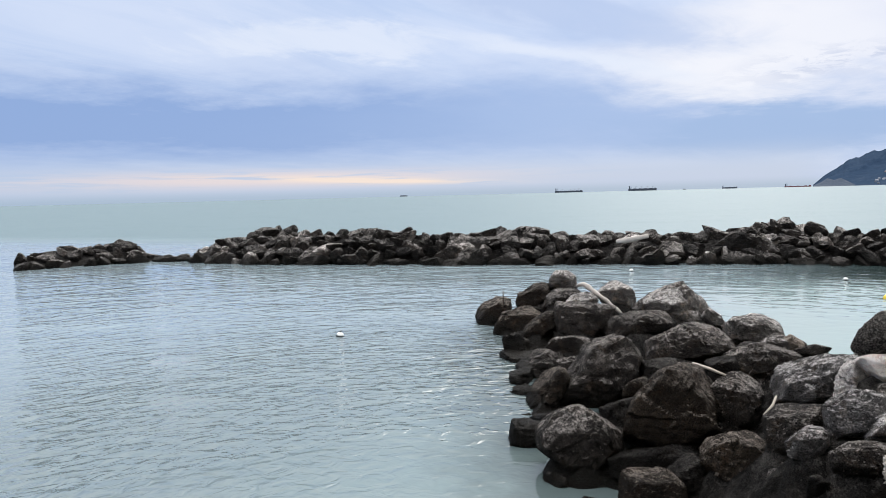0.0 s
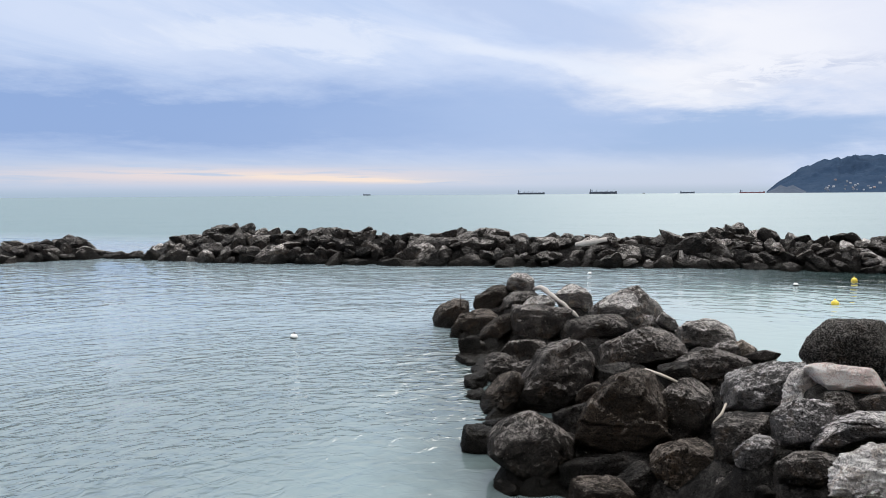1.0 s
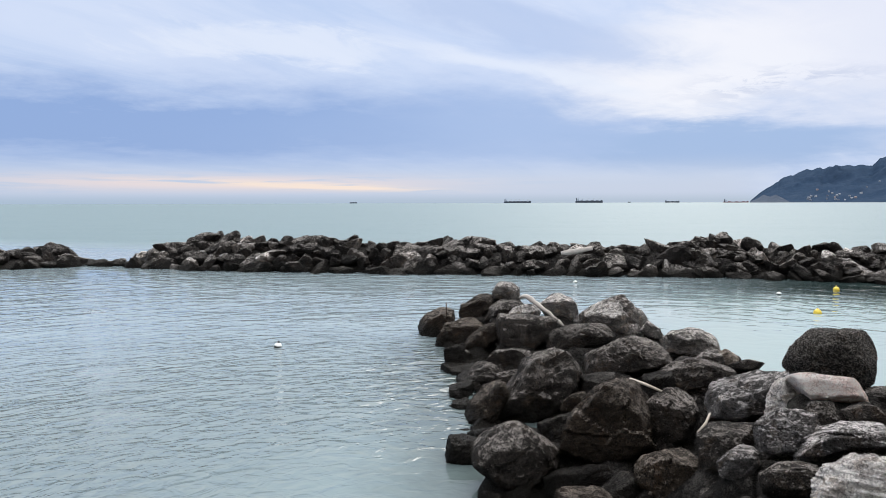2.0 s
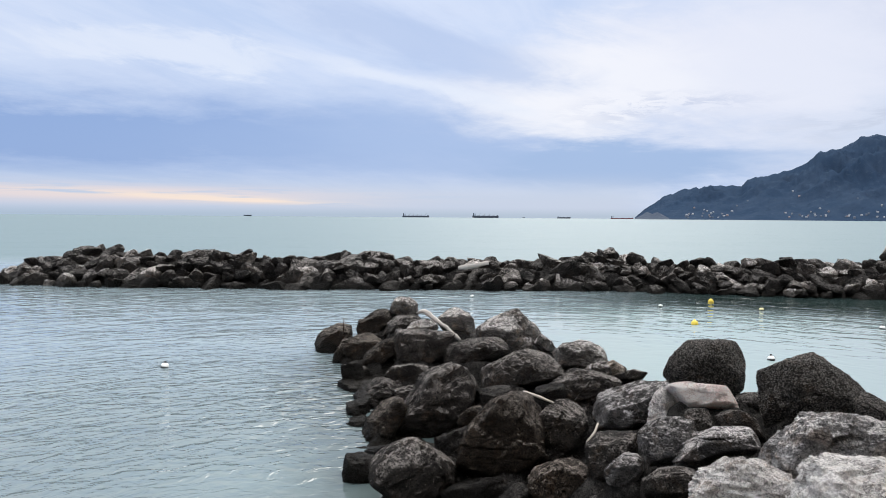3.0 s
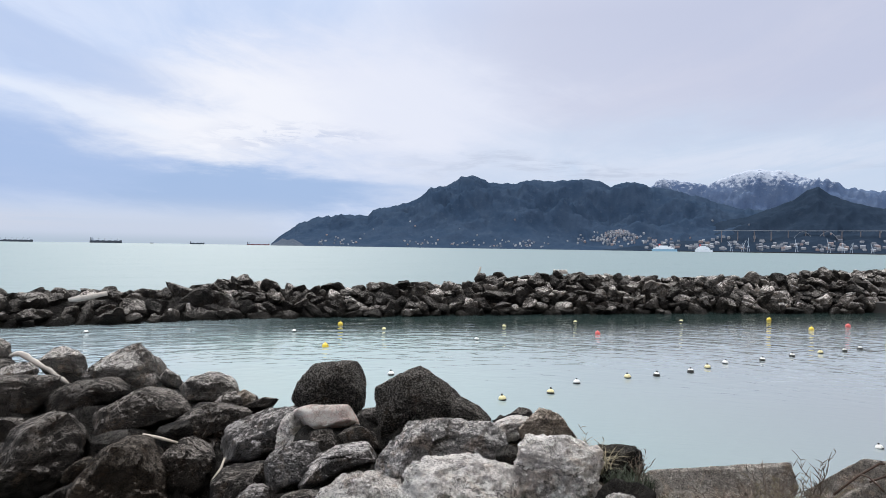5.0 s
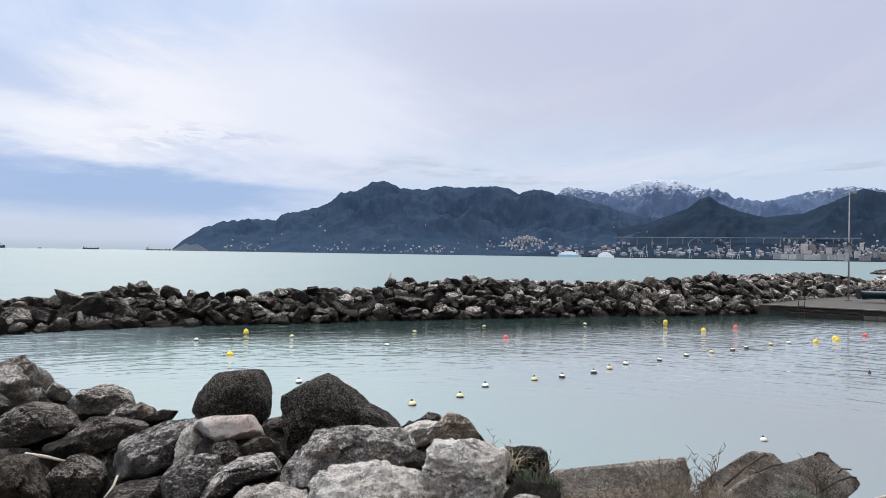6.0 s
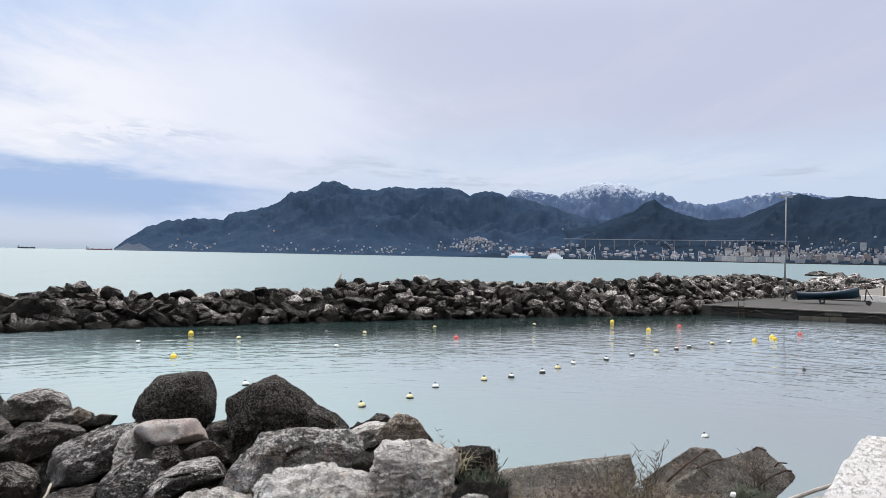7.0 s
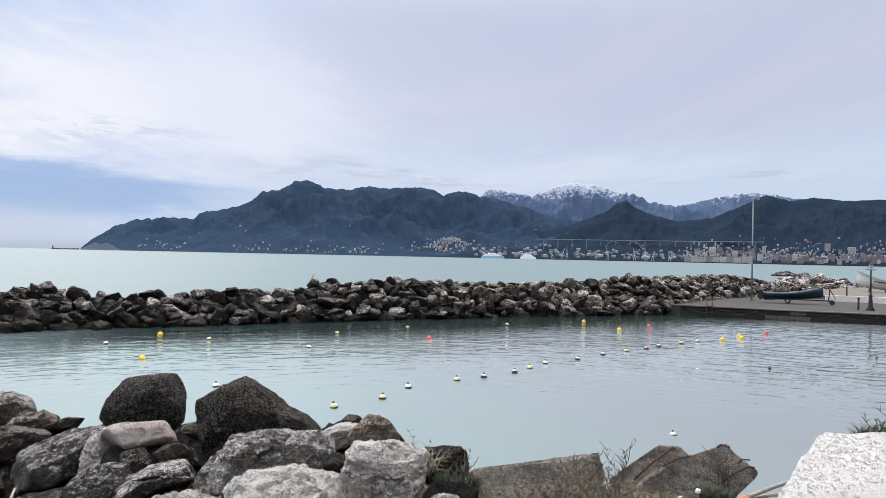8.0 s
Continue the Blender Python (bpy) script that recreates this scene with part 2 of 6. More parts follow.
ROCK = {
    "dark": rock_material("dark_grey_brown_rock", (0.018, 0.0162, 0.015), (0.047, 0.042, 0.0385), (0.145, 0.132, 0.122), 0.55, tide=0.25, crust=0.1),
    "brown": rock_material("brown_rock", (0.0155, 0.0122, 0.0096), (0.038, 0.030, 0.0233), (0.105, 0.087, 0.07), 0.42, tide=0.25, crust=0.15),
    # this black also stands in for the shade in gaps between boulders
    "black": rock_material("wet_gap_shade_rock", (0.006, 0.0054, 0.0048), (0.016, 0.0145, 0.013), (0.05, 0.045, 0.04), 0.2, tide=0.3, crust=0.1),
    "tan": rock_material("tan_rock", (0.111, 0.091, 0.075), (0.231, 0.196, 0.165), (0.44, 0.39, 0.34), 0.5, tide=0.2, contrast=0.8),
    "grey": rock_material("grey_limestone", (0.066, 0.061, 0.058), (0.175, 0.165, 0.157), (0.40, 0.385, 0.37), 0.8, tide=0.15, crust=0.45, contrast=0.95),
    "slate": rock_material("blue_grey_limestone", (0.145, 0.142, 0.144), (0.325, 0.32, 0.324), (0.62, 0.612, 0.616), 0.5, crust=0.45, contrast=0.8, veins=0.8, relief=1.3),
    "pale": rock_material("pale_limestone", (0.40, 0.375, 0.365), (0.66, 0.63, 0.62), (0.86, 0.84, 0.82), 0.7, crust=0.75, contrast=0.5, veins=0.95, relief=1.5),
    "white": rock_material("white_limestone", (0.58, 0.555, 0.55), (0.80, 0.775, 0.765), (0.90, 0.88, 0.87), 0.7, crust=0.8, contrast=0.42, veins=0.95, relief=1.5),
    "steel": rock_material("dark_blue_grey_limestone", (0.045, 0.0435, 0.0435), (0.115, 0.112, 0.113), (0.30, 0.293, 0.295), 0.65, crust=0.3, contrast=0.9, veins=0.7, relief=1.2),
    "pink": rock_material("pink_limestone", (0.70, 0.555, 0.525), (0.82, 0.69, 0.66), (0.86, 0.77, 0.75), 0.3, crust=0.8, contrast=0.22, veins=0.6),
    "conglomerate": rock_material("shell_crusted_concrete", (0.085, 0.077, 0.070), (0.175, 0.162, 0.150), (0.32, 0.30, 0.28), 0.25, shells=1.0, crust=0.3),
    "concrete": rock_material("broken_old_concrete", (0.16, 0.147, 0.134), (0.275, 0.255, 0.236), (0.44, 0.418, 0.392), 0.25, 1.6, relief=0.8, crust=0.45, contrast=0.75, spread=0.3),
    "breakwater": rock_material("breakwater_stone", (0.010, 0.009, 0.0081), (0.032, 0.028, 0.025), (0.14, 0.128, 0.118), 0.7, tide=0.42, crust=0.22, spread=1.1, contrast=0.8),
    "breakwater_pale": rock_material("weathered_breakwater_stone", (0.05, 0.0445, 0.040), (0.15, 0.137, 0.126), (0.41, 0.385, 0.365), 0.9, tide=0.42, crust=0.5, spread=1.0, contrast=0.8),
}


def plain_material(name, colour, rough=0.6, vary=0.25, scale=8.0, metal=0.0, relief=0.01, dirt=None):
    m, n = material(name)
    spot = n.node("ShaderNodeTexCoord").outputs["Object"]
    broad, grain = n.noise(spot, scale * 0.25, 5.0, 0.6), n.noise(spot, scale * 2.0, 7.0, 0.75)
    low = dirt or tuple(v * 0.45 for v in colour)
    col = n.mix(n.mul(n.step(n.add(n.mul(broad, 0.6), n.mul(grain, 0.4)), 0.40, 0.68), vary), colour, low)
    n.surface(col, rough, n.bump(grain, 0.5, relief), metal)
    return m


WATER, n = material("sea_water")
place = n.node("ShaderNodeNewGeometry").outputs["Position"]
px, py, pz = n.split(place)
# wavelets run in towards the shore, so their crests bend round it
reach_ = n.math("SQRT", n.add(n.mul(px, px), n.mul(py, py)))
round_ = n.math("ARCTAN2", px, py)
# short wavelets close in, longer ones farther out, both with crests along the shore
near_wave = n.noise(n.vec(n.mul(round_, 27.0), n.mul(reach_, 3.4), 5.0), 1.0, 2.2, 0.5, 0.8)
far_wave = n.noise(n.vec(n.mul(round_, 24.0), n.mul(reach_, 1.35), 8.0), 1.0, 1.6, 0.5, 0.8)
swell = n.noise(n.vec(n.mul(round_, 5.0), n.mul(reach_, 0.45), 2.0), 1.0, 2.0, 0.5, 0.4)
# patches where a breath of wind roughens the harbour
breath = n.noise(n.vec(n.mul(px, 0.6), py, 2.0), 0.09, 3.0, 0.55)
# the sheltered basin inside the groyne is calmer
open_sea = n.step(n.add(py, n.mul(px, 0.45)), 44.0, 75.0)
calm = n.math("MAXIMUM", n.step(n.add(n.mul(px, 0.8), n.mul(py, -0.5)), -10.5, -3.5, 1.0, 0.05), open_sea)
gusty = n.step(breath, 0.36, 0.62, 0.55, 1.25)
near_amp = n.mul(n.mul(calm, n.step(reach_, 34.0, 16.0, 0.15, 1.0)), gusty)
far_amp = n.mul(n.math("MAXIMUM", n.mul(calm, 0.75), n.step(reach_, 19.0, 38.0, 0.02, 0.60)), gusty)
height = n.add(n.mul(n.mul(near_wave, 0.42), near_amp), n.mul(n.add(n.mul(far_wave, 0.40), n.mul(swell, 0.3)), far_amp))
silt = n.noise(n.vec(px, py, 1.0), 0.03, 3.0, 0.5)
# milky over the shore shallows; the breakwater's dark green reflection is painted farther out
deep = n.step(n.add(n.add(n.mul(py, 0.866), n.mul(px, 0.5)), n.mul(n.add(silt, -0.5), 5.0)), 33.5, 41.5)
basin = n.mix(deep, n.mix(n.step(n.add(px, n.mul(py, -0.6)), 0.0, 22.0), (0.205, 0.276, 0.273), (0.190, 0.216, 0.226)), (0.020, 0.034, 0.032))
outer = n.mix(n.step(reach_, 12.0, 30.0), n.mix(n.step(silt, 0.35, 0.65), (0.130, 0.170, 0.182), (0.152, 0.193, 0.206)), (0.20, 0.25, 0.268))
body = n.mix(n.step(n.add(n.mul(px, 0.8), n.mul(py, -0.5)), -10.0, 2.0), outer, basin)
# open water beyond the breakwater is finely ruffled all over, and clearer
# weed, sunken stones and the boulders' dark reflection, painted along the groyne's foot
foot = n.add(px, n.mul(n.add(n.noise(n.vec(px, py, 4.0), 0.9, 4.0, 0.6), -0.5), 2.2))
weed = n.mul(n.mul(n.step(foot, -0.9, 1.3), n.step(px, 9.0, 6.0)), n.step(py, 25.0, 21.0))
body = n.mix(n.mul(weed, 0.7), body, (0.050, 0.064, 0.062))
body = n.mix(open_sea, body, (0.120, 0.172, 0.184))
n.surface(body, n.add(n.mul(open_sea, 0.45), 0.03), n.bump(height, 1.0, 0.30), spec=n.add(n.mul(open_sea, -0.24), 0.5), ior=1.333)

CONCRETE = plain_material("weathered_concrete", (0.165, 0.152, 0.138), 0.9, 0.7, 3.0, relief=0.02)
QUAY_DARK = plain_material("stained_quay_stone", (0.018, 0.0165, 0.015), 0.8, 0.8, 2.0, relief=0.03)
PALE_CONCRETE = plain_material("pale_concrete", (0.66, 0.63, 0.60), 0.9, 0.4, 1.5)
EARTH = plain_material("earth_and_litter", (0.075, 0.060, 0.042), 1.0, 0.8, 9.0, relief=0.05)
RUST = plain_material("rusty_iron", (0.05, 0.028, 0.018), 0.9, 0.6, 14.0)
DRIFT = plain_material("bleached_driftwood", (0.44, 0.40, 0.36), 0.9, 0.7, 10.0, relief=0.02)
STICK = plain_material("dry_stick", (0.42, 0.37, 0.31), 0.9, 0.5, 12.0)
TWIG = plain_material("dead_brown_twig", (0.125, 0.098, 0.078), 0.95, 0.5, 20.0)
LEAF = plain_material("weedy_green_leaf", (0.028, 0.040, 0.018), 0.7, 0.6, 20.0)
STRAW = plain_material("dry_grass", (0.21, 0.18, 0.12), 0.95, 0.5, 20.0)
YELLOW = plain_material("yellow_plastic", (0.75, 0.55, 0.05), 0.45, 0.3, 12.0)
CREAM = plain_material("faded_cream_plastic", (0.74, 0.66, 0.36), 0.5, 0.4, 12.0)
WHITE_P = plain_material("white_plastic", (0.80, 0.80, 0.77), 0.45, 0.3, 12.0)
RED_P = plain_material("red_plastic", (0.62, 0.10, 0.09), 0.5, 0.3, 12.0)
BLACK_P = plain_material("weedy_black_plastic", (0.025, 0.024, 0.024), 0.6, 0.4, 12.0)
ORANGE_P = plain_material("rusty_orange_plastic", (0.42, 0.15, 0.05), 0.6, 0.5, 12.0)
GALV = plain_material("galvanised_steel", (0.42, 0.43, 0.44), 0.45, 0.3, 6.0, metal=0.6)
WEATHERED = plain_material("dull_weathered_steel", (0.26, 0.265, 0.27), 0.7, 0.4, 6.0, metal=0.3)
IRON = plain_material("black_painted_iron", (0.02, 0.02, 0.022), 0.5, 0.3, 8.0)
TEAL = plain_material("dark_teal_boat_paint", (0.006, 0.026, 0.042), 0.4, 0.3, 4.0)
BOAT_WHITE = plain_material("white_boat_paint", (0.66, 0.66, 0.64), 0.45, 0.3, 3.0)
WOOD = plain_material("worn_brown_wood", (0.16, 0.095, 0.055), 0.7, 0.6, 8.0)
RUBBER = plain_material("black_rubber", (0.02, 0.02, 0.02), 0.8, 0.3, 8.0)
HULL = plain_material("dark_ship_hull", (0.045, 0.055, 0.075), 0.6, 0.3, 0.05)
HULL_RED = plain_material("dark_red_ship_hull", (0.16, 0.05, 0.055), 0.6, 0.3, 0.05)
SUPER = plain_material("grey_white_superstructure", (0.42, 0.46, 0.52), 0.6, 0.2, 0.05)
SHIP_WHITE = plain_material("white_ship_paint", (0.75, 0.77, 0.80), 0.5, 0.1, 0.05)
SHIP_BLUE = plain_material("pale_blue_ship_paint", (0.25, 0.42, 0.55), 0.5, 0.1, 0.05)

WALL_PAINT, n = material("flaking_white_wall_paint")
spot = n.node("ShaderNodeTexCoord").outputs["Object"]
flake = n.noise(n.vmul(spot, (1.0, 2.2, 1.0)), 17.0, 7.0, 0.70, 0.6)
patchy = n.noise(spot, 1.7, 4.0, 0.6)
chips = n.noise(spot, 70.0, 5.0, 0.7, 0.3)
worn = n.step(n.add(n.mul(flake, 0.6), n.add(n.mul(chips, 0.25), n.mul(patchy, 0.15))), 0.515, 0.60)
col = n.mix(n.step(patchy, 0.35, 0.65), (0.50, 0.485, 0.475), (0.60, 0.585, 0.575))
col = n.mix(n.step(chips, 0.45, 0.65, 0.0, 0.35), col, (0.46, 0.44, 0.43))
col = n.mix(n.mul(worn, 0.5), col, n.mix(n.step(n.noise(spot, 9.0), 0.4, 0.6), (0.42, 0.35, 0.31), (0.24, 0.22, 0.205)))
n.surface(col, 0.9, n.bump(n.add(n.mul(worn, -0.8), n.add(flake, n.mul(chips, 0.4))), 0.9, 0.02), spec=0.3)


def slope_material(name, low, high, bare, snow_from=None):
    """Far wooded slope with bare cliffs, fields, snow high up and haze in its colours."""
    m, n = material(name)
    geo = n.node("ShaderNodeNewGeometry")
    place, up = geo.outputs["Position"], n.split(geo.outputs["Normal"])[2]
    z = n.split(place)[2]
    wood = n.noise(place, 0.006, 6.0, 0.65, 0.3)
    fine = n.noise(place, 0.035, 7.0, 0.7, 0.2)
    col = n.mix(n.step(wood, 0.35, 0.65), low, high)
    # bare rock, and ridge shading painted as paler and darker patches
    col = n.mix(n.mul(n.step(fine, 0.54, 0.70), 0.45), col, bare)
    col = n.mix(n.step(fine, 0.46, 0.34, 0.0, 0.35), col, tuple(v * 0.6 for v in low))
    if snow_from:
        line = n.add(z, n.add(n.mul(n.add(fine, -0.5), 420.0), n.mul(n.add(wood, -0.5), 160.0)))
        cover = n.mul(n.step(line, snow_from, snow_from + 85.0), n.step(up, 0.20, 0.55))
        col = n.mix(n.mul(cover, 0.8), col, (0.42, 0.455, 0.52))
    n.surface(col, 1.0, n.bump(n.add(fine, wood), 0.5, 3.5), spec=0.0)
    return m


# blue of the air's haze is painted into these slopes, most in the snowy range
SLOPE = slope_material("hazed_wooded_slope", (0.023, 0.040, 0.069), (0.031, 0.049, 0.079), (0.056, 0.076, 0.105))
SNOW_SLOPE = slope_material("hazed_snowy_slope", (0.066, 0.098, 0.168), (0.085, 0.118, 0.185), (0.12, 0.148, 0.205), 415.0)
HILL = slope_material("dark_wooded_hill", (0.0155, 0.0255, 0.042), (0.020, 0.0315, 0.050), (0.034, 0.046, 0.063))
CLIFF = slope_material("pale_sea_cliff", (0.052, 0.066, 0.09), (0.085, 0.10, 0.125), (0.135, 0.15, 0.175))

HOUSE, n = material("far_house_walls")
island = n.node("ShaderNodeNewGeometry").outputs["Random Per Island"]
spot = n.node("ShaderNodeNewGeometry").outputs["Position"]
rows_ = n.math("FRACT", n.mul(n.split(spot)[2], 0.31))
# wall tones greyed and blued for the haze in between
col = n.mix(n.step(island, 0.1, 0.9), (0.09, 0.105, 0.135), (0.34, 0.35, 0.375))
col = n.mix(n.step(n.math("FRACT", n.mul(island, 7.31)), 0.86, 0.88), col, (0.24, 0.18, 0.17))
col = n.mix(n.mul(n.step(rows_, 0.45, 0.5), 0.45), col, (0.12, 0.13, 0.15))
n.surface(col, 0.9)
ROOF = plain_material("far_tiled_roof", (0.22, 0.14, 0.12), 0.9, 0.4, 0.2)

# ---------------------------------------------------------------- mesh helpers


def lattice(p, seed):
    """Smooth value noise in -1..1 for an array of points."""
    i = np.floor(p).astype(np.int64)
    f = p - i
    f = f * f * f * (f * (f * 6 - 15) + 10)
    total = np.zeros(len(p))
    for dx in (0, 1):
        for dy in (0, 1):
            for dz in (0, 1):
                h = (i[:, 0] + dx) * 374761393 + (i[:, 1] + dy) * 668265263 + (i[:, 2] + dz) * 2147483647 + seed * 144269
                h = (h ^ (h >> 13)) * 1274126177
                h = ((h ^ (h >> 16)) & 0xFFFF) / 32767.5 - 1.0
                w = (f[:, 0] if dx else 1 - f[:, 0]) * (f[:, 1] if dy else 1 - f[:, 1]) * (f[:, 2] if dz else 1 - f[:, 2])
                total += w * h
    return total


def fractal(p, seed, octaves=4, gain=0.5):
    total, amp = np.zeros(len(p)), 1.0
    for k in range(octaves):
        total += amp * lattice(p * 2.0 ** k + 17.3 * k, seed + k)
        amp *= gain
    return total


def ridged(p, seed, octaves=4, gain=0.55):
    total, amp = np.zeros(len(p)), 1.0
    for k in range(octaves):
        total += amp * (1 - 2 * np.abs(lattice(p * 2.0 ** k + 5.1 * k, seed + k)))
        amp *= gain
    return total


def mesh_of(name, verts, faces, smooth=True, crease=0):
    me = bpy.data.meshes.new(name)
    me.from_pydata([tuple(v) for v in np.asarray(verts, float)], [], [tuple(int(i) for i in f) for f in faces])
    me.polygons.foreach_set("use_smooth", [bool(smooth)] * len(me.polygons))
    me.update()
    if crease:
        me.set_sharp_from_angle(angle=radians(crease))
    return me


def holder(name, m, label="", category="", group="", kind=""):
    ob = new(name)
    ob.empty_display_size = 0.1
    ob.matrix_world = m
    return tagged(ob, label, category, group, kind)


def part(name, shape, mat, parent=None, label="", smooth=False):
    """Links a bmesh or a mesh as one mesh object under a thing or a part."""
    if isinstance(shape, bmesh.types.BMesh):
        me = bpy.data.meshes.new(name)
        bmesh.ops.recalc_face_normals(shape, faces=shape.faces)
        shape.to_mesh(me)
        shape.free()
        me.polygons.foreach_set("use_smooth", [smooth] * len(me.polygons))
    else:
        me = shape
    if mat and not me.materials:
        me.materials.append(mat)
    ob = new(name, me)
    if parent:
        ob.parent = parent
    return tagged(ob, label)


def grid_faces(rows, cols):
    i = np.arange(rows - 1)[:, None] * cols + np.arange(cols - 1)[None, :]
    i = i.ravel()
    return np.stack([i, i + 1, i + cols + 1, i + cols], 1)


def box(bm, cx, cy, cz, wx, wy, wz, bevel=0.0, turn=None):
    made = bmesh.ops.create_cube(bm, size=1.0, matrix=(turn or Matrix()) @ pose(cx, cy, cz) @ Matrix.Diagonal((wx, wy, wz, 1)))["verts"]
    if bevel:
        edges = {e for v in made for e in v.link_edges}
        bmesh.ops.bevel(bm, geom=list(edges), offset=bevel, segments=2, affect="EDGES")
    return bm


def rod(bm, a, b, r0, r1=None, sides=8):
    a, b = Vector(a), Vector(b)
    d = b - a
    m = Matrix.Translation((a + b) / 2) @ d.to_track_quat("Z", "Y").to_matrix().to_4x4()
    bmesh.ops.create_cone(bm, cap_ends=True, segments=sides, radius1=r0, radius2=r0 if r1 is None else r1, depth=d.length, matrix=m)
    return bm


def tube(points, radii, sides=8, wobble=0.0, seed=0):
    """A bent round bar through points, with its own radius at each."""
    rng = np.random.RandomState(seed)
    verts, faces = [], []
    pts = [Vector(p) for p in points]
    for k, p in enumerate(pts):
        d = (pts[min(k + 1, len(pts) - 1)] - pts[max(k - 1, 0)]).normalized()
        q = d.to_track_quat("Z", "Y")
        for s in range(sides):
            r = radii[k] * (1 + wobble * rng.uniform(-1, 1))
            verts.append(p + q @ Vector((r * math.cos(6.2832 * s / sides), r * math.sin(6.2832 * s / sides), 0)))
    for k in range(len(pts) - 1):
        for s in range(sides):
            t = (s + 1) % sides
            faces.append((k * sides + s, k * sides + t, (k + 1) * sides + t, (k + 1) * sides + s))
    faces.append(tuple(range(sides))[::-1])
    faces.append(tuple(range((len(pts) - 1) * sides, len(pts) * sides)))
    return verts, faces


BALLS = {}


def ball(level):
    if level not in BALLS:
        bm = bmesh.new()
        bmesh.ops.create_icosphere(bm, subdivisions=level, radius=1.0)
        BALLS[level] = (np.array([v.co[:] for v in bm.verts]), np.array([[v.index for v in f.verts] for f in bm.faces]))
        bm.free()
    return BALLS[level]


def stone_shape(seed, hx, hy, hz, facets=(), level=4, flat=6, rough=1.0, ledge=0.0, edge=44.0, fronts=(), plates=1.0):
    """An angular boulder: a block bounded by worn planes. facets: outline planes (degrees, metres); fronts: face planes (x, z lean, depth); ledge: height of broken bedding."""
    rng = np.random.RandomState(seed)
    u, f = ball(level)
    size = np.array((hx, hy, hz))
    planes = []
    if facets:
        th = np.radians(np.arange(0, 360, 2.0))
        rim = 1.0 / np.hypot(np.cos(th) / (1.5 * hx), np.sin(th) / (1.5 * hz))
        for angle, d in facets:
            lean = np.cos(th - radians(angle))
            rim = np.minimum(rim, np.where(lean > 1e-3, d / np.maximum(lean, 1e-3), rim))
            y = rng.uniform(-0.35, 0.08) if flat else 0.0
            planes.append((np.array((math.cos(radians(angle)), y, math.sin(radians(angle)))), d - 0.55 * abs(y) * hy))
        # broken faces towards the open side, which leave the outline as it is
        cuts = list(fronts)
        if flat and not cuts:
            cuts = [(rng.uniform(-0.4, 0.4), rng.uniform(0.55, 1.0), rng.uniform(-0.5, -0.15)), (rng.uniform(-0.3, 0.3), rng.uniform(-0.4, 0.05), rng.uniform(-0.55, -0.25))]
            side = rng.choice((-1, 1))
            cuts.append((side * rng.uniform(0.6, 1.2), rng.uniform(-0.2, 0.4), rng.uniform(-0.4, 0.0)))
            if rng.rand() < 0.6:
                cuts.append((-side * rng.uniform(0.5, 1.1), rng.uniform(-0.2, 0.4), rng.uniform(-0.4, 0.0)))
        if not flat:
            cuts = [(0.06, 0.23, -0.6)]
        for nx_, nz_, depth in cuts:
            reach = (rim * (np.cos(th) * nx_ + np.sin(th) * nz_)).max()
            planes.append((np.array((nx_, -1.0, nz_)), reach - depth * hy))
        planes.append((np.array((0.0, 1.0, 0.0)), hy))
    else:
        for _ in range(flat):
            d = rng.normal(size=3)
            d /= np.linalg.norm(d)
            planes.append((d, rng.uniform(0.58, 0.95) * np.linalg.norm(d * size)))
    # worn edges: the planes blend into each other instead of meeting in knife edges
    inv = np.linalg.norm(u / (1.6 * size), axis=1) ** edge
    for nrm, d in planes:
        k = np.linalg.norm(nrm)
        lean = np.maximum(u @ (nrm / k), 0.0)
        inv = inv + (lean / max(d / k, 0.02)) ** edge
    r = inv ** (-1.0 / edge)
    # knock chips off the corners
    for _ in range(22 if level > 3 else 5):
        d = rng.normal(size=3) * np.array((1.0, 1.3, 1.0))
        d /= np.linalg.norm(d)
        lean = u @ d
        cut = (lean * r).max() * (1 - rng.uniform(0.02, 0.10))
        r = np.minimum(r, np.where(lean > 1e-3, cut / np.maximum(lean, 1e-3), r))
    v = u * r[:, None]
    mean = (hx * hy * hz) ** (1 / 3)
    out = v / (np.linalg.norm(v, axis=1)[:, None] + 1e-6)
    p = v / mean
    bump = 0.030 * fractal(p * 0.9, seed, 3) + 0.022 * ridged(p * 1.7, seed + 7, 5, 0.6)
    if level > 3:
        bump = bump + 0.013 * ridged(p * 6.0, seed + 11, 4, 0.65) + 0.008 * fractal(p * 16.0, seed + 13, 2)
        # a few deep open cracks
        split = np.abs(fractal(p * np.array((0.8, 0.8, 1.5)) + 3.7, seed + 29, 3, 0.45))
        bump = bump - 0.05 * np.exp(-(split / 0.022) ** 2) * (fractal(p * 0.8, seed + 41, 2) > 0.1)
    if level > 3:
        # spalled plates: every fracture cell stands a little proud or sunk and leans its own way
        for count, amp in ((26, 0.050), (110, 0.026)):
            own = p[rng.randint(0, len(p), count)] + rng.normal(size=(count, 3)) * 0.1
            gap = (p * p).sum(1)[:, None] - 2 * p @ own.T + (own * own).sum(1)[None, :]
            pick = np.argmin(gap, axis=1)
            bump = bump + plates * amp * (rng.uniform(-1.1, 0.6, count)[pick] + ((p - own[pick]) * rng.normal(size=(count, 3))[pick]).sum(1) * 1.2)
    if ledge:
        # broken ledges along the bedding
        tilt = rng.normal(size=3) * 0.35 + np.array((0.0, 0.1, 1.0))
        bed = p @ tilt * 3.6 + 0.55 * fractal(p * 1.3, seed + 19, 4)
        fall = bed - np.floor(bed)
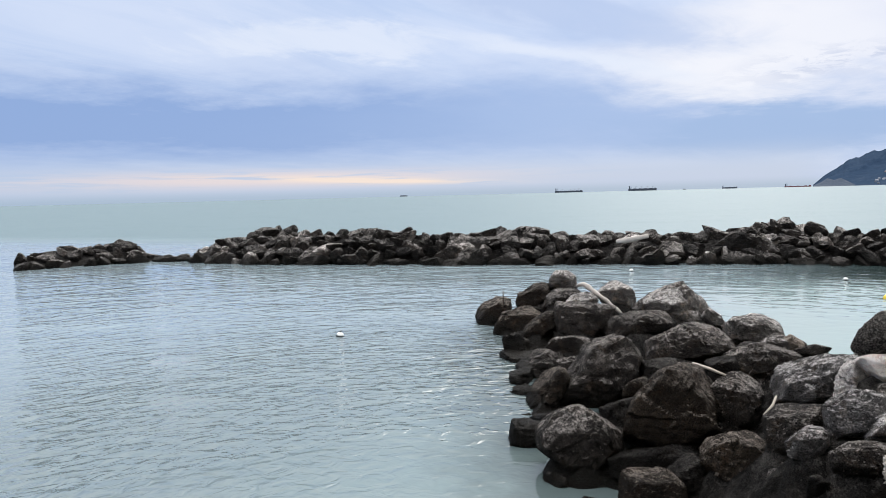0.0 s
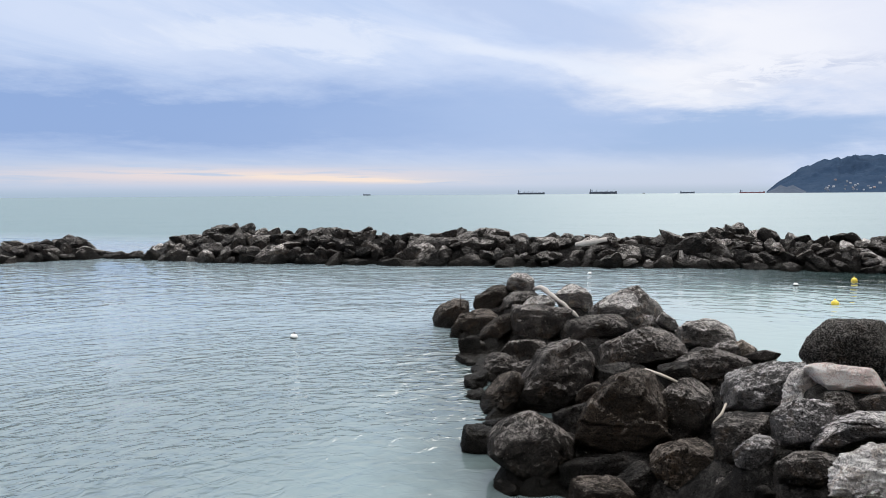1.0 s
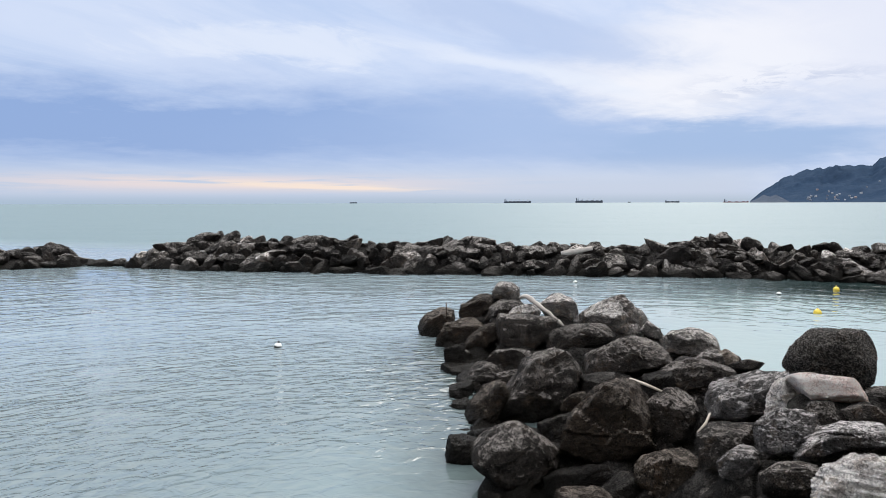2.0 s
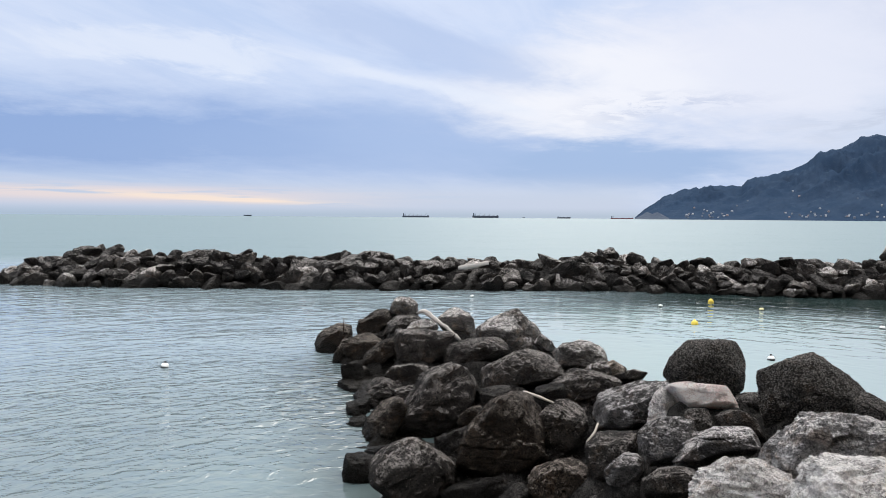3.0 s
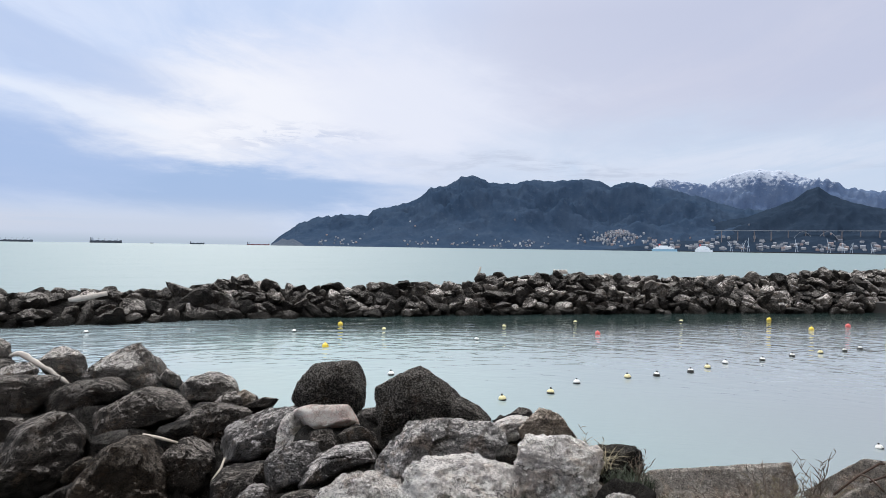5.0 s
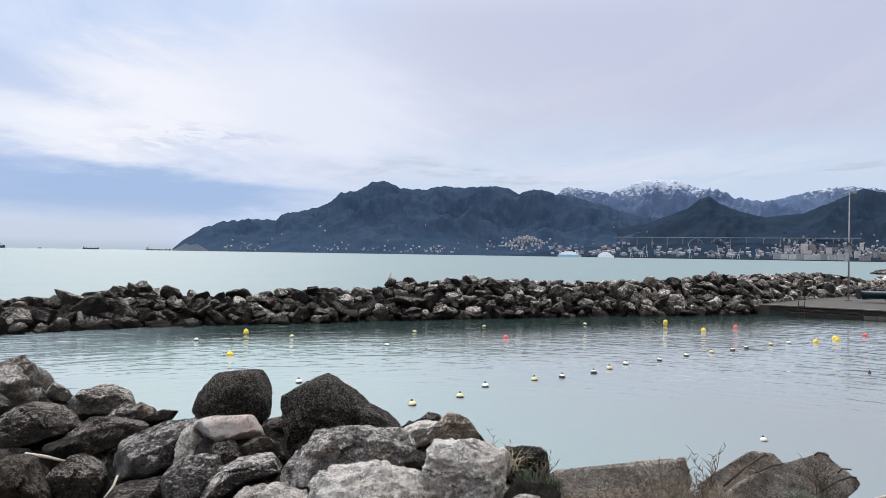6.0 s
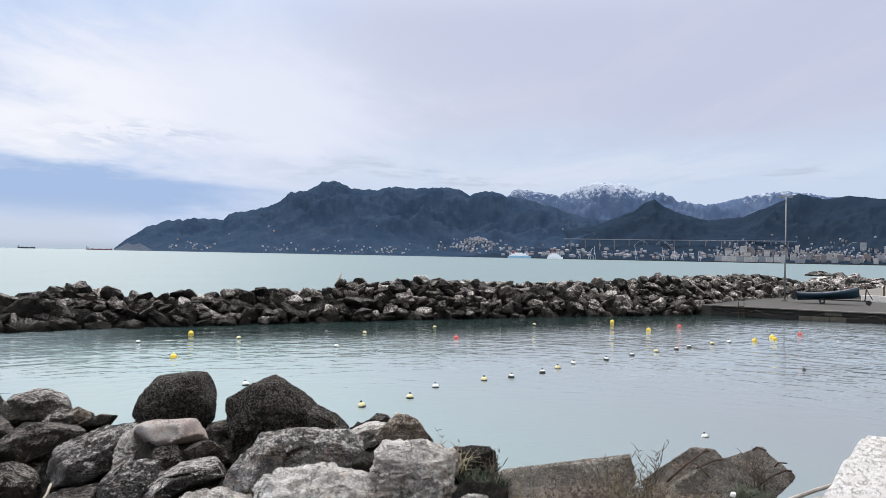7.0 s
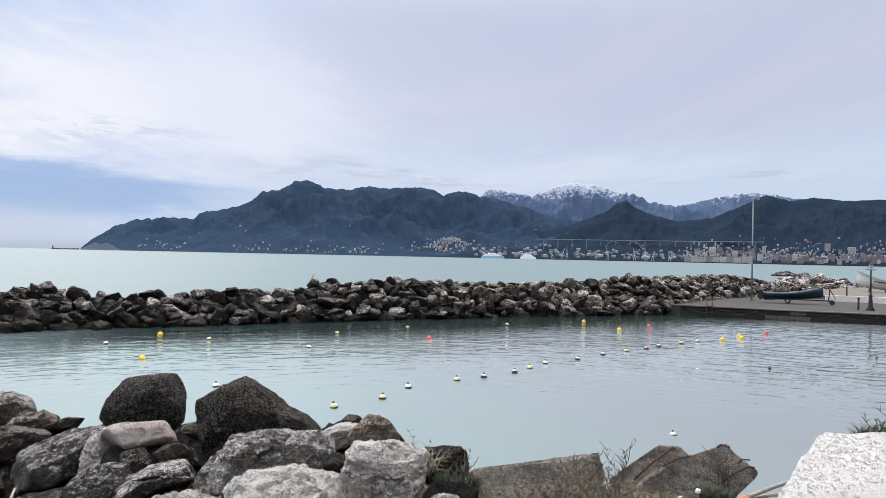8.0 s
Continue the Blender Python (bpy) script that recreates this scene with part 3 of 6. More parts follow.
        step = np.where(fall < 0.82, fall / 0.82, (1 - fall) / 0.18) - 0.5
        bump = bump + ledge * step * np.clip(0.3 + 1.4 * fractal(p * 0.9, seed + 23, 2), 0, 1)
        bump = bump + 0.42 * ledge * ridged(p * np.array((2.6, 2.6, 4.5)), seed + 47, 5, 0.62)
    if rough > 1.25:
        bump = bump + 0.026 * np.abs(lattice(p * 15.0, seed + 31)) + 0.022 * np.abs(lattice(p * 27.0, seed + 37))
    return v + out * (bump * mean * min(rough, 1.2))[:, None], f


# ---------------------------------------------------------------- sea, shore and far land
sea_rows = np.concatenate([np.linspace(0.2, 80, 200), np.geomspace(82, 9000, 60)])
sea_cols = np.radians(np.linspace(-180, 180, 361))
rr, aa = np.meshgrid(sea_rows, sea_cols, indexing="ij")
wx, wy = -np.sin(aa) * rr, np.cos(aa) * rr
flatten = np.clip(1.4 - rr / 60, 0, 1)
wave = lattice(np.stack([wx.ravel() * 0.35, wy.ravel() * 0.75, 0 * wx.ravel()], 1), 3).reshape(rr.shape)
wz = 0.006 * wave * flatten
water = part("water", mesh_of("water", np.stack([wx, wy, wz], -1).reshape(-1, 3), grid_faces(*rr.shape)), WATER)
tagged(water, "rippled pale turquoise sea under an overcast sky", "sea", kind="structure")

# bank of earth and rubble that carries the promenade and the near boulders
bank_r = np.linspace(0.5, 14, 60)
bank_a = np.radians(np.linspace(-178, 20, 120))
rr, aa = np.meshgrid(bank_r, bank_a, indexing="ij")
deg = np.degrees(aa)
top = np.where(deg < -52, 2.15 - np.clip(rr - 8.3, 0, 9) * 1.3, 2.0 - np.clip(rr - 6.0, 0, 5) * 0.28 - np.clip(rr - 11.0, 0, 9) * 1.2) - np.clip(deg + 34, 0, 60) * 0.12
bx, by = -np.sin(aa) * rr, np.cos(aa) * rr
top += 0.12 * fractal(np.stack([bx.ravel(), by.ravel(), 0 * bx.ravel()], 1) * 1.3, 5, 4).reshape(rr.shape)
bank = part("ground", mesh_of("ground", np.stack([bx, by, np.maximum(top, -2.0)], -1).reshape(-1, 3), grid_faces(*rr.shape)), EARTH)
tagged(bank, "dark earth bank littered with dry plant scraps", "ground", kind="structure")


def profile(points, a):
    xs = np.array(points[0::2])[::-1]
    ys = np.array(points[1::2])[::-1]
    return np.interp(a, xs, ys)


def mountain(name, points, near, far, mat, label, seed, rough, bend=1.25, tops=0.11, step=0.06):
    """Land from the shore at near to the ridge at far metres; points: bearing and height of the skyline, in degrees."""
    a = np.arange(points[-2], points[0] + 1e-6, step)
    s = np.concatenate([np.linspace(0, 1, 60), [1.04, 1.09]])
    aa, ss = np.meshgrid(a, s, indexing="ij")
    crest = np.tan(np.radians(np.maximum(profile(points, a), 0))) * far + 4.6
    jag = tops * fractal(np.stack([a * 2.6, 0 * a, 0 * a + seed], 1), seed, 4, 0.5) * far * 0.0175 * np.clip(crest / 100, 0, 1)
    crest = crest + jag
    dist = near + (far - near) * ss
    x, y = -np.sin(np.radians(aa)) * dist, np.cos(np.radians(aa)) * dist
    shape = np.where(ss <= 1, ss ** bend, 1 - (ss - 1) * 4)
    pts = np.stack([x.ravel(), y.ravel(), 0 * x.ravel()], 1)
    gully = ridged(pts / 420.0, seed + 3, 5, 0.6).reshape(x.shape)
    fine = ridged(pts / 120.0, seed + 9, 4, 0.6).reshape(x.shape)
    cut = np.clip(ss * 1.3, 0, 1) * np.clip((1.0 - ss) * 3.0, 0, 1)
    z = crest[:, None] * shape + rough * crest[:, None] * cut * (0.24 * (gully - 0.6) + 0.02 * (fine - 0.6))
    z = np.maximum(z, 0.5 - 3 * (ss < 0.01))
    z[:, 0] = -3
    ob = part(name, mesh_of(name, np.stack([x, y, z], -1).reshape(-1, 3), grid_faces(*x.shape)), mat)
    tagged(ob, label, "mountain", kind="structure")

    def ground(bearing, dist_):
        i = int(np.clip(round((bearing - a[0]) / step), 0, len(a) - 1))
        return float(np.interp((dist_ - near) / (far - near), s, z[i]))
    return ground


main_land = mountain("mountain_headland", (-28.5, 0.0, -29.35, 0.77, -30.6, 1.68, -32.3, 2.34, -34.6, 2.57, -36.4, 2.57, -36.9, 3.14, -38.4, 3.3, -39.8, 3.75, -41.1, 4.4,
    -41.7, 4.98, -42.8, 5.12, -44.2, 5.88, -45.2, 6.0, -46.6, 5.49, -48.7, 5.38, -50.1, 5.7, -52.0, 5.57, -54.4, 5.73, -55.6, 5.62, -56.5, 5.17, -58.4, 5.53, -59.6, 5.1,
    -62.0, 4.6, -66.0, 3.4, -72.0, 2.4, -80.0, 1.8, -100.0, 1.5), 3350.0, 4500.0, SLOPE, "steep wooded mountain falling to a sea headland, painted haze-blue", 21, 1.0, 1.25, 0.08)
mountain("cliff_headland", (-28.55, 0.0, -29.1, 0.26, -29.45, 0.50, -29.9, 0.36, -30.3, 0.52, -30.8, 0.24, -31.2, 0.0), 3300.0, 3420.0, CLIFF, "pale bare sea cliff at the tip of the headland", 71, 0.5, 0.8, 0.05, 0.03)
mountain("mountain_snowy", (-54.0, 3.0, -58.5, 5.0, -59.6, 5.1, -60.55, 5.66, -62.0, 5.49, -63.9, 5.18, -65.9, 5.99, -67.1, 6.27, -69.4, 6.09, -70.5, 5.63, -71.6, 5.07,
    -73.0, 4.71, -75.6, 4.34, -78.1, 4.94, -79.7, 5.23, -81.3, 5.33, -83.0, 5.0, -90.0, 4.0, -110.0, 3.5), 4150.0, 4850.0, SNOW_SLOPE, "mountain range painted haze-blue, with fresh snow on its peaks", 44, 1.3, 1.0, 0.055)
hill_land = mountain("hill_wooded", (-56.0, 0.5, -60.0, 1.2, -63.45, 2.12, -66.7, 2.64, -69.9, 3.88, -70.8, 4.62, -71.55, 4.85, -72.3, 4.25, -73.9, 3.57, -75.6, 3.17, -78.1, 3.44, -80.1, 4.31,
    -81.9, 5.14, -83.6, 4.69, -85.1, 4.91, -87.3, 4.61, -89.6, 4.67, -100.0, 4.4, -125.0, 3.0), 3250.0, 4050.0, HILL, "dark wooded hills rising behind the coastal town", 63, 0.8, 1.15, 0.03)

# ---------------------------------------------------------------- boulders of the groyne and shore
LABELS = {
    "dark": "large dark grey-brown angular boulder of the groyne",
    "brown": "large brown weathered boulder of the groyne",
    "black": "blackish boulder low among the others, wet and gap-shaded in colour",
    "tan": "light tan boulder among darker ones",
    "grey": "grey limestone boulder with pale salt stains",
    "slate": "blue-grey limestone boulder with fine veins",
    "steel": "dark blue-grey limestone boulder, its lit top painted pale",
    "pale": "pale limestone boulder with rough white crust",
    "white": "big whitish limestone boulder with cracked faces",
    "pink": "flat pinkish limestone block lying on the groyne",
    "concrete": "weathered broken concrete slab lying on the bank",
    "conglomerate": "dark upright block crusted with pebbles and shells",
}
PLACED = []


def boulder(kind, x, y, z, bearing, dip, hx, hz, facets, fronts=()):
    seed = int(abs(x) * 131 + abs(y) * 977 + abs(z) * 53)
    near = math.hypot(x, y)
    level = 6 if near < 9.5 and max(hx, hz) > 0.28 else 5 if near < 18 else 4
    if kind not in ("concrete", "conglomerate"):
        hx, hz, facets = hx * 1.06, hz * 1.06, [(angle, d * 1.06) for angle, d in facets]
    hy = 0.5 * (hx + hz) * 1.05 if kind != "concrete" else 0.55 * hz + 0.08
    ledge = {"slate": 0.06, "steel": 0.04, "white": 0.10, "pale": 0.10, "grey": 0.035, "pink": 0.03}.get(kind, 0.014)
    verts, faces = stone_shape(seed, hx, hy, hz, facets, level, {"concrete": 0}.get(kind, 6), {"conglomerate": 1.3, "concrete": 0.6}.get(kind, 1.0), ledge, 30.0 if kind in ("brown", "dark") else 46.0, fronts, {"conglomerate": 0.3, "concrete": 0.7, "white": 1.25, "pale": 1.25, "slate": 1.1, "pink": 0.6}.get(kind, 1.0))
    name = "concrete_slab" if kind == "concrete" else "boulder"
    ob = part(name, mesh_of(name, verts, faces, True, 32), ROCK[kind])
    ob.matrix_world = pose(x, y, z, dip, 0, bearing)
    if kind == "concrete":
        return tagged(ob, LABELS[kind], "concrete slab")
    PLACED.append((x, y, z, hx, hz))
    return tagged(ob, LABELS[kind], "boulder", "boulders of the groyne")


boulder("brown", 1.75, 23.94, 0.38, -4, -10, 0.64, 0.52, ((146, 0.47), (115, 0.41), (85, 0.52), (-1, 0.62), (-52, 0.41), (-83, 0.44), (-172, 0.66)))
boulder("brown", 2.34, 22.18, 0.29, -6, -11, 0.84, 0.54, ((153, 0.58), (120, 0.48), (95, 0.49), (68, 0.65), (-27, 0.62), (-46, 0.5), (-77, 0.45), (-98, 0.58), (-169, 0.85)))
boulder("brown", 3.10, 23.29, 0.95, -8, -9, 0.64, 0.51, ((158, 0.55), (120, 0.41), (95, 0.48), (44, 0.68), (-20, 0.49), (-40, 0.44), (-86, 0.49), (-148, 0.61)))
boulder("grey", 4.09, 23.24, 1.55, -10, -7, 0.46, 0.35, ((153, 0.4), (101, 0.35), (55, 0.35), (6, 0.43), (-73, 0.34), (-99, 0.31), (-167, 0.45)))
boulder("dark", 3.83, 22.17, 1.07, -10, -9, 0.66, 0.37, ((156, 0.45), (127, 0.35), (90, 0.34), (44, 0.6), (-48, 0.34), (-64, 0.3), (-98, 0.42)))
boulder("grey", 4.40, 21.56, 1.05, -12, -9, 0.51, 0.31, ((130, 0.39), (97, 0.29), (47, 0.42), (-20, 0.43), (-89, 0.29), (-154, 0.45)))
boulder("grey", 5.96, 23.25, 0.94, -14, -9, 0.69, 0.49, ((133, 0.57), (99, 0.48), (60, 0.51), (18, 0.56), (-19, 0.61), (-89, 0.47), (-135, 0.49)))
boulder("brown", 2.94, 20.29, 0.60, -8, -11, 0.55, 0.44, ((149, 0.37), (129, 0.27), (106, 0.34), (10, 0.51), (-54, 0.29), (-84, 0.35), (-148, 0.64)))
boulder("dark", 3.94, 19.61, 0.83, -11, -11, 0.85, 0.49, ((166, 0.77), (88, 0.51), (-17, 0.83), (-48, 0.6), (-89, 0.48), (-111, 0.55), (-170, 0.72)))
boulder("dark", 5.37, 18.75, 0.80, -16, -11, 0.91, 0.46, ((164, 0.76), (114, 0.47), (95, 0.41), (59, 0.68), (24, 0.89), (-64, 0.46), (-91, 0.47), (-150, 0.87)))
boulder("grey", 7.16, 20.80, 0.87, -19, -10, 1.18, 0.72, ((132, 0.82), (109, 0.7), (47, 0.71), (-22, 1.05), (-77, 0.67), (-118, 0.66)))
boulder("grey", 7.78, 19.51, 0.83, -22, -10, 0.33, 0.30, ((142, 0.28), (57, 0.2), (26, 0.23), (-62, 0.28), (-129, 0.19)))
boulder("grey", 7.91, 17.28, 0.88, -25, -11, 0.75, 0.43, ((127, 0.54), (108, 0.47), (83, 0.42), (59, 0.46), (19, 0.65), (-62, 0.48), (-91, 0.41), (-146, 0.57)))
boulder("grey", 7.51, 15.25, 1.01, -26, -12, 0.31, 0.22, ((126, 0.21), (81, 0.23), (32, 0.23), (-40, 0.25), (-98, 0.19), (-147, 0.26)))
boulder("tan", 8.30, 15.97, 0.86, -27, -12, 0.22, 0.19, ((127, 0.19), (59, 0.14), (9, 0.19), (-74, 0.17), (-144, 0.15)))
boulder("dark", 7.89, 14.49, 1.01, -29, -12, 0.39, 0.16, ((112, 0.13), (78, 0.18), (-45, 0.2), (-85, 0.13), (-135, 0.29)))
boulder("dark", 5.77, 15.99, 0.86, -20, -12, 1.01, 0.55, ((157, 0.84), (115, 0.48), (80, 0.54), (60, 0.67), (13, 1.0), (-64, 0.49), (-80, 0.41), (-160, 0.99)))
boulder("dark", 6.07, 12.95, 1.14, -25, -14, 0.77, 0.56, ((135, 0.57), (116, 0.46), (79, 0.42), (-27, 0.54), (-47, 0.45), (-134, 0.49)))
boulder("dark", 2.17, 19.88, 0.07, -6, -13, 0.33, 0.35, ((125, 0.31), (68, 0.31), (7, 0.31), (-63, 0.29), (-115, 0.34), (-171, 0.3)))
boulder("dark", 2.40, 17.13, 0.16, -8, -14, 0.64, 0.47, ((123, 0.34), (81, 0.42), (35, 0.61), (-57, 0.29), (-139, 0.56), (-153, 0.57)))
boulder("dark", 3.23, 17.71, 0.49, -10, -13, 0.66, 0.35, ((138, 0.43), (99, 0.29), (77, 0.37), (12, 0.62), (-76, 0.27), (-140, 0.58)))
boulder("brown", 2.19, 14.33, 0.27, -9, -17, 0.50, 0.58, ((163, 0.38), (136, 0.35), (106, 0.48), (35, 0.64), (-18, 0.36), (-34, 0.33), (-71, 0.45), (-110, 0.61), (-173, 0.52)))
boulder("dark", 3.38, 14.61, 0.55, -13, -15, 0.98, 0.82, ((150, 0.62), (109, 0.71), (53, 0.93), (29, 0.91), (-13, 0.84), (-67, 0.58), (-94, 0.86)), ((0.35, 0.3, -0.3), (-1.3, 0.15, -0.1), (0.1, -0.5, -0.3)))
boulder("black", 1.52, 12.21, 0.10, -7, -20, 0.40, 0.30, ((169, 0.36), (91, 0.31), (67, 0.3), (-9, 0.38), (-94, 0.27), (-153, 0.42)))
boulder("dark", 2.17, 10.78, 0.55, -11, -20, 0.68, 0.54, ((166, 0.7), (131, 0.59), (108, 0.54), (71, 0.49), (56, 0.51), (5, 0.61), (-45, 0.58), (-92, 0.53), (-123, 0.46)))
boulder("brown", 3.84, 13.46, 0.58, -16, -16, 0.30, 0.24, ((145, 0.2), (109, 0.19), (41, 0.28), (-23, 0.22), (-76, 0.19), (-123, 0.26)))
boulder("brown", 3.40, 12.13, 0.46, -16, -18, 0.29, 0.33, ((151, 0.19), (115, 0.22), (36, 0.35), (-33, 0.17), (-71, 0.25), (-162, 0.3)))
boulder("brown", 3.72, 10.88, 0.96, -19, -18, 0.68, 0.76, ((161, 0.6), (133, 0.61), (115, 0.7), (76, 0.82), (26, 0.69), (-1, 0.61), (-54, 0.62), (-80, 0.64), (-107, 0.76)))
boulder("dark", 4.79, 11.00, 1.04, -24, -17, 0.43, 0.48, ((157, 0.43), (127, 0.43), (59, 0.43), (3, 0.4), (-20, 0.42), (-81, 0.43), (-123, 0.44), (-168, 0.43)))
boulder("brown", 3.99, 9.17, 0.81, -24, -21, 0.47, 0.40, ((144, 0.43), (111, 0.38), (78, 0.39), (26, 0.45), (-12, 0.41), (-53, 0.4), (-102, 0.37), (-124, 0.41), (-162, 0.46)))
boulder("brown", 2.76, 8.99, 0.39, -17, -24, 0.43, 0.37, ((137, 0.47), (90, 0.35), (57, 0.41), (12, 0.46), (-18, 0.42), (-84, 0.33), (-179, 0.39)))
boulder("black", 3.39, 9.41, 0.52, -20, -22, 0.32, 0.29, ((135, 0.2), (58, 0.29), (6, 0.25), (-70, 0.23), (-114, 0.25)))
boulder("tan", 4.15, 7.99, 1.05, -27, -22, 0.09, 0.13, ((146, 0.07), (38, 0.08), (-31, 0.07), (-144, 0.08)))
boulder("black", 2.31, 12.79, 0.15, -10, -19, 0.65, 0.26, ((101, 0.26), (82, 0.25), (-1, 0.6), (-87, 0.22), (-151, 0.53)))
boulder("black", 3.17, 12.19, 0.33, -15, -19, 0.35, 0.49, ((109, 0.37), (7, 0.28), (-63, 0.39), (-162, 0.28)))
boulder("black", 2.01, 18.49, -0.07, -6, -14, 0.49, 0.31, ((87, 0.28), (15, 0.4), (-88, 0.29), (-164, 0.39)))
boulder("black", 1.72, 15.50, -0.20, -6, -17, 0.28, 0.37, ((107, 0.29), (13, 0.26), (-66, 0.26), (-177, 0.24)))
boulder("black", 3.19, 10.21, 0.32, -17, -22, 0.67, 0.29, ((104, 0.29), (87, 0.3), (11, 0.63), (-76, 0.28), (-90, 0.28), (-173, 0.65)))
boulder("dark", 3.16, 16.09, 0.32, -11, -15, 0.50, 0.46, ((104, 0.31), (15, 0.48), (-61, 0.29), (-164, 0.42)))
boulder("black", 4.48, 14.11, 0.76, -18, -15, 0.37, 0.29, ((96, 0.24), (-17, 0.29), (-87, 0.27), (-176, 0.33)))
boulder("black", 5.28, 12.75, 1.06, -22, -14, 0.31, 0.40, ((106, 0.28), (16, 0.3), (-53, 0.24), (-171, 0.26)))
boulder("black", 1.99, 19.20, 0.16, -6, -13, 0.33, 0.42, ((103, 0.38), (7, 0.28), (-87, 0.38), (-170, 0.29)))
boulder("black", 1.84, 16.30, -0.04, -6, -16, 0.27, 0.39, ((107, 0.31), (1, 0.25), (-77, 0.33), (-173, 0.26)))
boulder("black", 1.77, 13.89, -0.26, -7, -19, 0.37, 0.28, ((100, 0.24), (21, 0.3), (-79, 0.22), (-169, 0.31)))
boulder("steel", 5.61, 10.09, 1.65, -28, -15, 0.58, 0.45, ((163, 0.5), (113, 0.3), (83, 0.5), (35, 0.64), (-23, 0.42), (-41, 0.37), (-79, 0.36), (-99, 0.45), (-166, 0.6)))
boulder("pale", 5.62, 9.29, 1.84, -30, -15, 0.20, 0.30, ((177, 0.17), (143, 0.2), (97, 0.29), (31, 0.23), (-5, 0.19), (-62, 0.21), (-122, 0.32)))
boulder("pink", 6.02, 8.85, 2.11, -33, -14, 0.47, 0.19, ((118, 0.32), (90, 0.18), (39, 0.33), (9, 0.41), (-82, 0.21), (-101, 0.2), (-136, 0.29)))
boulder("dark", 5.77, 8.60, 1.84, -33, -16, 0.26, 0.21, ((155, 0.24), (101, 0.2), (40, 0.2), (-42, 0.22), (-90, 0.21), (-147, 0.19)))
boulder("dark", 6.21, 8.30, 1.86, -36, -16, 0.36, 0.20, ((114, 0.22), (70, 0.19), (38, 0.21), (23, 0.25), (-89, 0.18), (-119, 0.18), (-142, 0.24)))
boulder("dark", 7.33, 9.59, 1.74, -37, -14, 0.23, 0.18, ((138, 0.18), (98, 0.16), (25, 0.19), (-53, 0.17), (-105, 0.17), (-155, 0.2)))
boulder("steel", 4.80, 7.80, 1.88, -31, -18, 0.34, 0.33, ((137, 0.28), (107, 0.29), (80, 0.33), (15, 0.36), (-26, 0.27), (-75, 0.3), (-109, 0.34), (-169, 0.32)))
boulder("dark", 4.38, 8.36, 1.54, -27, -19, 0.36, 0.32, ((138, 0.34), (100, 0.28), (14, 0.35), (-36, 0.32), (-81, 0.27), (-174, 0.33)))
boulder("steel", 4.23, 7.77, 1.57, -27, -20, 0.24, 0.20, ((133, 0.16), (88, 0.21), (19, 0.23), (-39, 0.17), (-93, 0.18), (-167, 0.24)))
boulder("steel", 5.00, 7.07, 2.01, -34, -18, 0.48, 0.26, ((153, 0.31), (124, 0.22), (96, 0.23), (37, 0.44), (-43, 0.28), (-67, 0.18), (-95, 0.28)))
boulder("dark", 4.33, 6.91, 1.72, -31, -21, 0.30, 0.19, ((129, 0.2), (95, 0.18), (32, 0.29), (-29, 0.22), (-91, 0.18), (-156, 0.28)))
boulder("pale", 4.38, 5.79, 2.11, -36, -21, 0.44, 0.27, ((159, 0.39), (120, 0.29), (96, 0.26), (78, 0.28), (47, 0.41), (-8, 0.42), (-84, 0.21), (-175, 0.44)))
boulder("slate", 5.79, 6.06, 2.30, -43, -17, 0.77, 0.39, ((134, 0.45), (102, 0.39), (88, 0.34), (32, 0.69), (-8, 0.7), (-70, 0.35), (-93, 0.4), (168, 0.72)))
boulder("white", 4.59, 4.57, 2.39, -45, -21, 0.59, 0.42, ((155, 0.51), (141, 0.49), (96, 0.42), (75, 0.44), (32, 0.62), (-8, 0.56), (-81, 0.34), (-173, 0.59)))
boulder("white", 5.32, 4.05, 2.65, -53, -18, 0.40, 0.32, ((145, 0.39), (95, 0.3), (68, 0.33), (19, 0.4), (-10, 0.37), (-72, 0.29), (-110, 0.34), (-168, 0.37)))
boulder("pale", 6.72, 5.81, 2.47, -49, -15, 0.27, 0.15, ((115, 0.13), (94, 0.12), (33, 0.25), (-48, 0.14), (-86, 0.15), (-138, 0.19)))
boulder("black", 7.32, 6.34, 2.37, -49, -14, 0.25, 0.08, ((110, 0.07), (84, 0.09), (-30, 0.18), (-83, 0.06), (-142, 0.21)))
boulder("tan", 6.43, 5.06, 2.66, -52, -15, 0.30, 0.18, ((133, 0.19), (72, 0.19), (41, 0.2), (-77, 0.15), (-94, 0.15), (-151, 0.27)))
boulder("black", 6.98, 4.47, 2.30, -58, -17, 0.25, 0.21, ((160, 0.27), (93, 0.18), (23, 0.27), (-5, 0.25), (-63, 0.19), (-82, 0.2), (-168, 0.23)))
boulder("black", 5.73, 4.97, 2.46, -49, -17, 0.13, 0.16, ((129, 0.14), (72, 0.14), (1, 0.12), (-77, 0.14), (-164, 0.12)))
boulder("pale", 5.11, 3.22, 2.67, -57, -20, 0.15, 0.08, ((124, 0.1), (87, 0.07), (48, 0.11), (-52, 0.1), (-96, 0.08), (-165, 0.13)))
boulder("conglomerate", 7.08, 10.38, 2.13, -34, -12, 0.70, 0.52, ((-165, 0.67), (-113, 0.47), (-94, 0.41), (-37, 0.63), (-17, 0.65), (25, 0.6), (90, 0.54), (101, 0.51), (149, 0.54)), ((-0.5, 0.45, -0.2), (0.45, 0.4, -0.25), (0.0, -0.5, -0.2)))
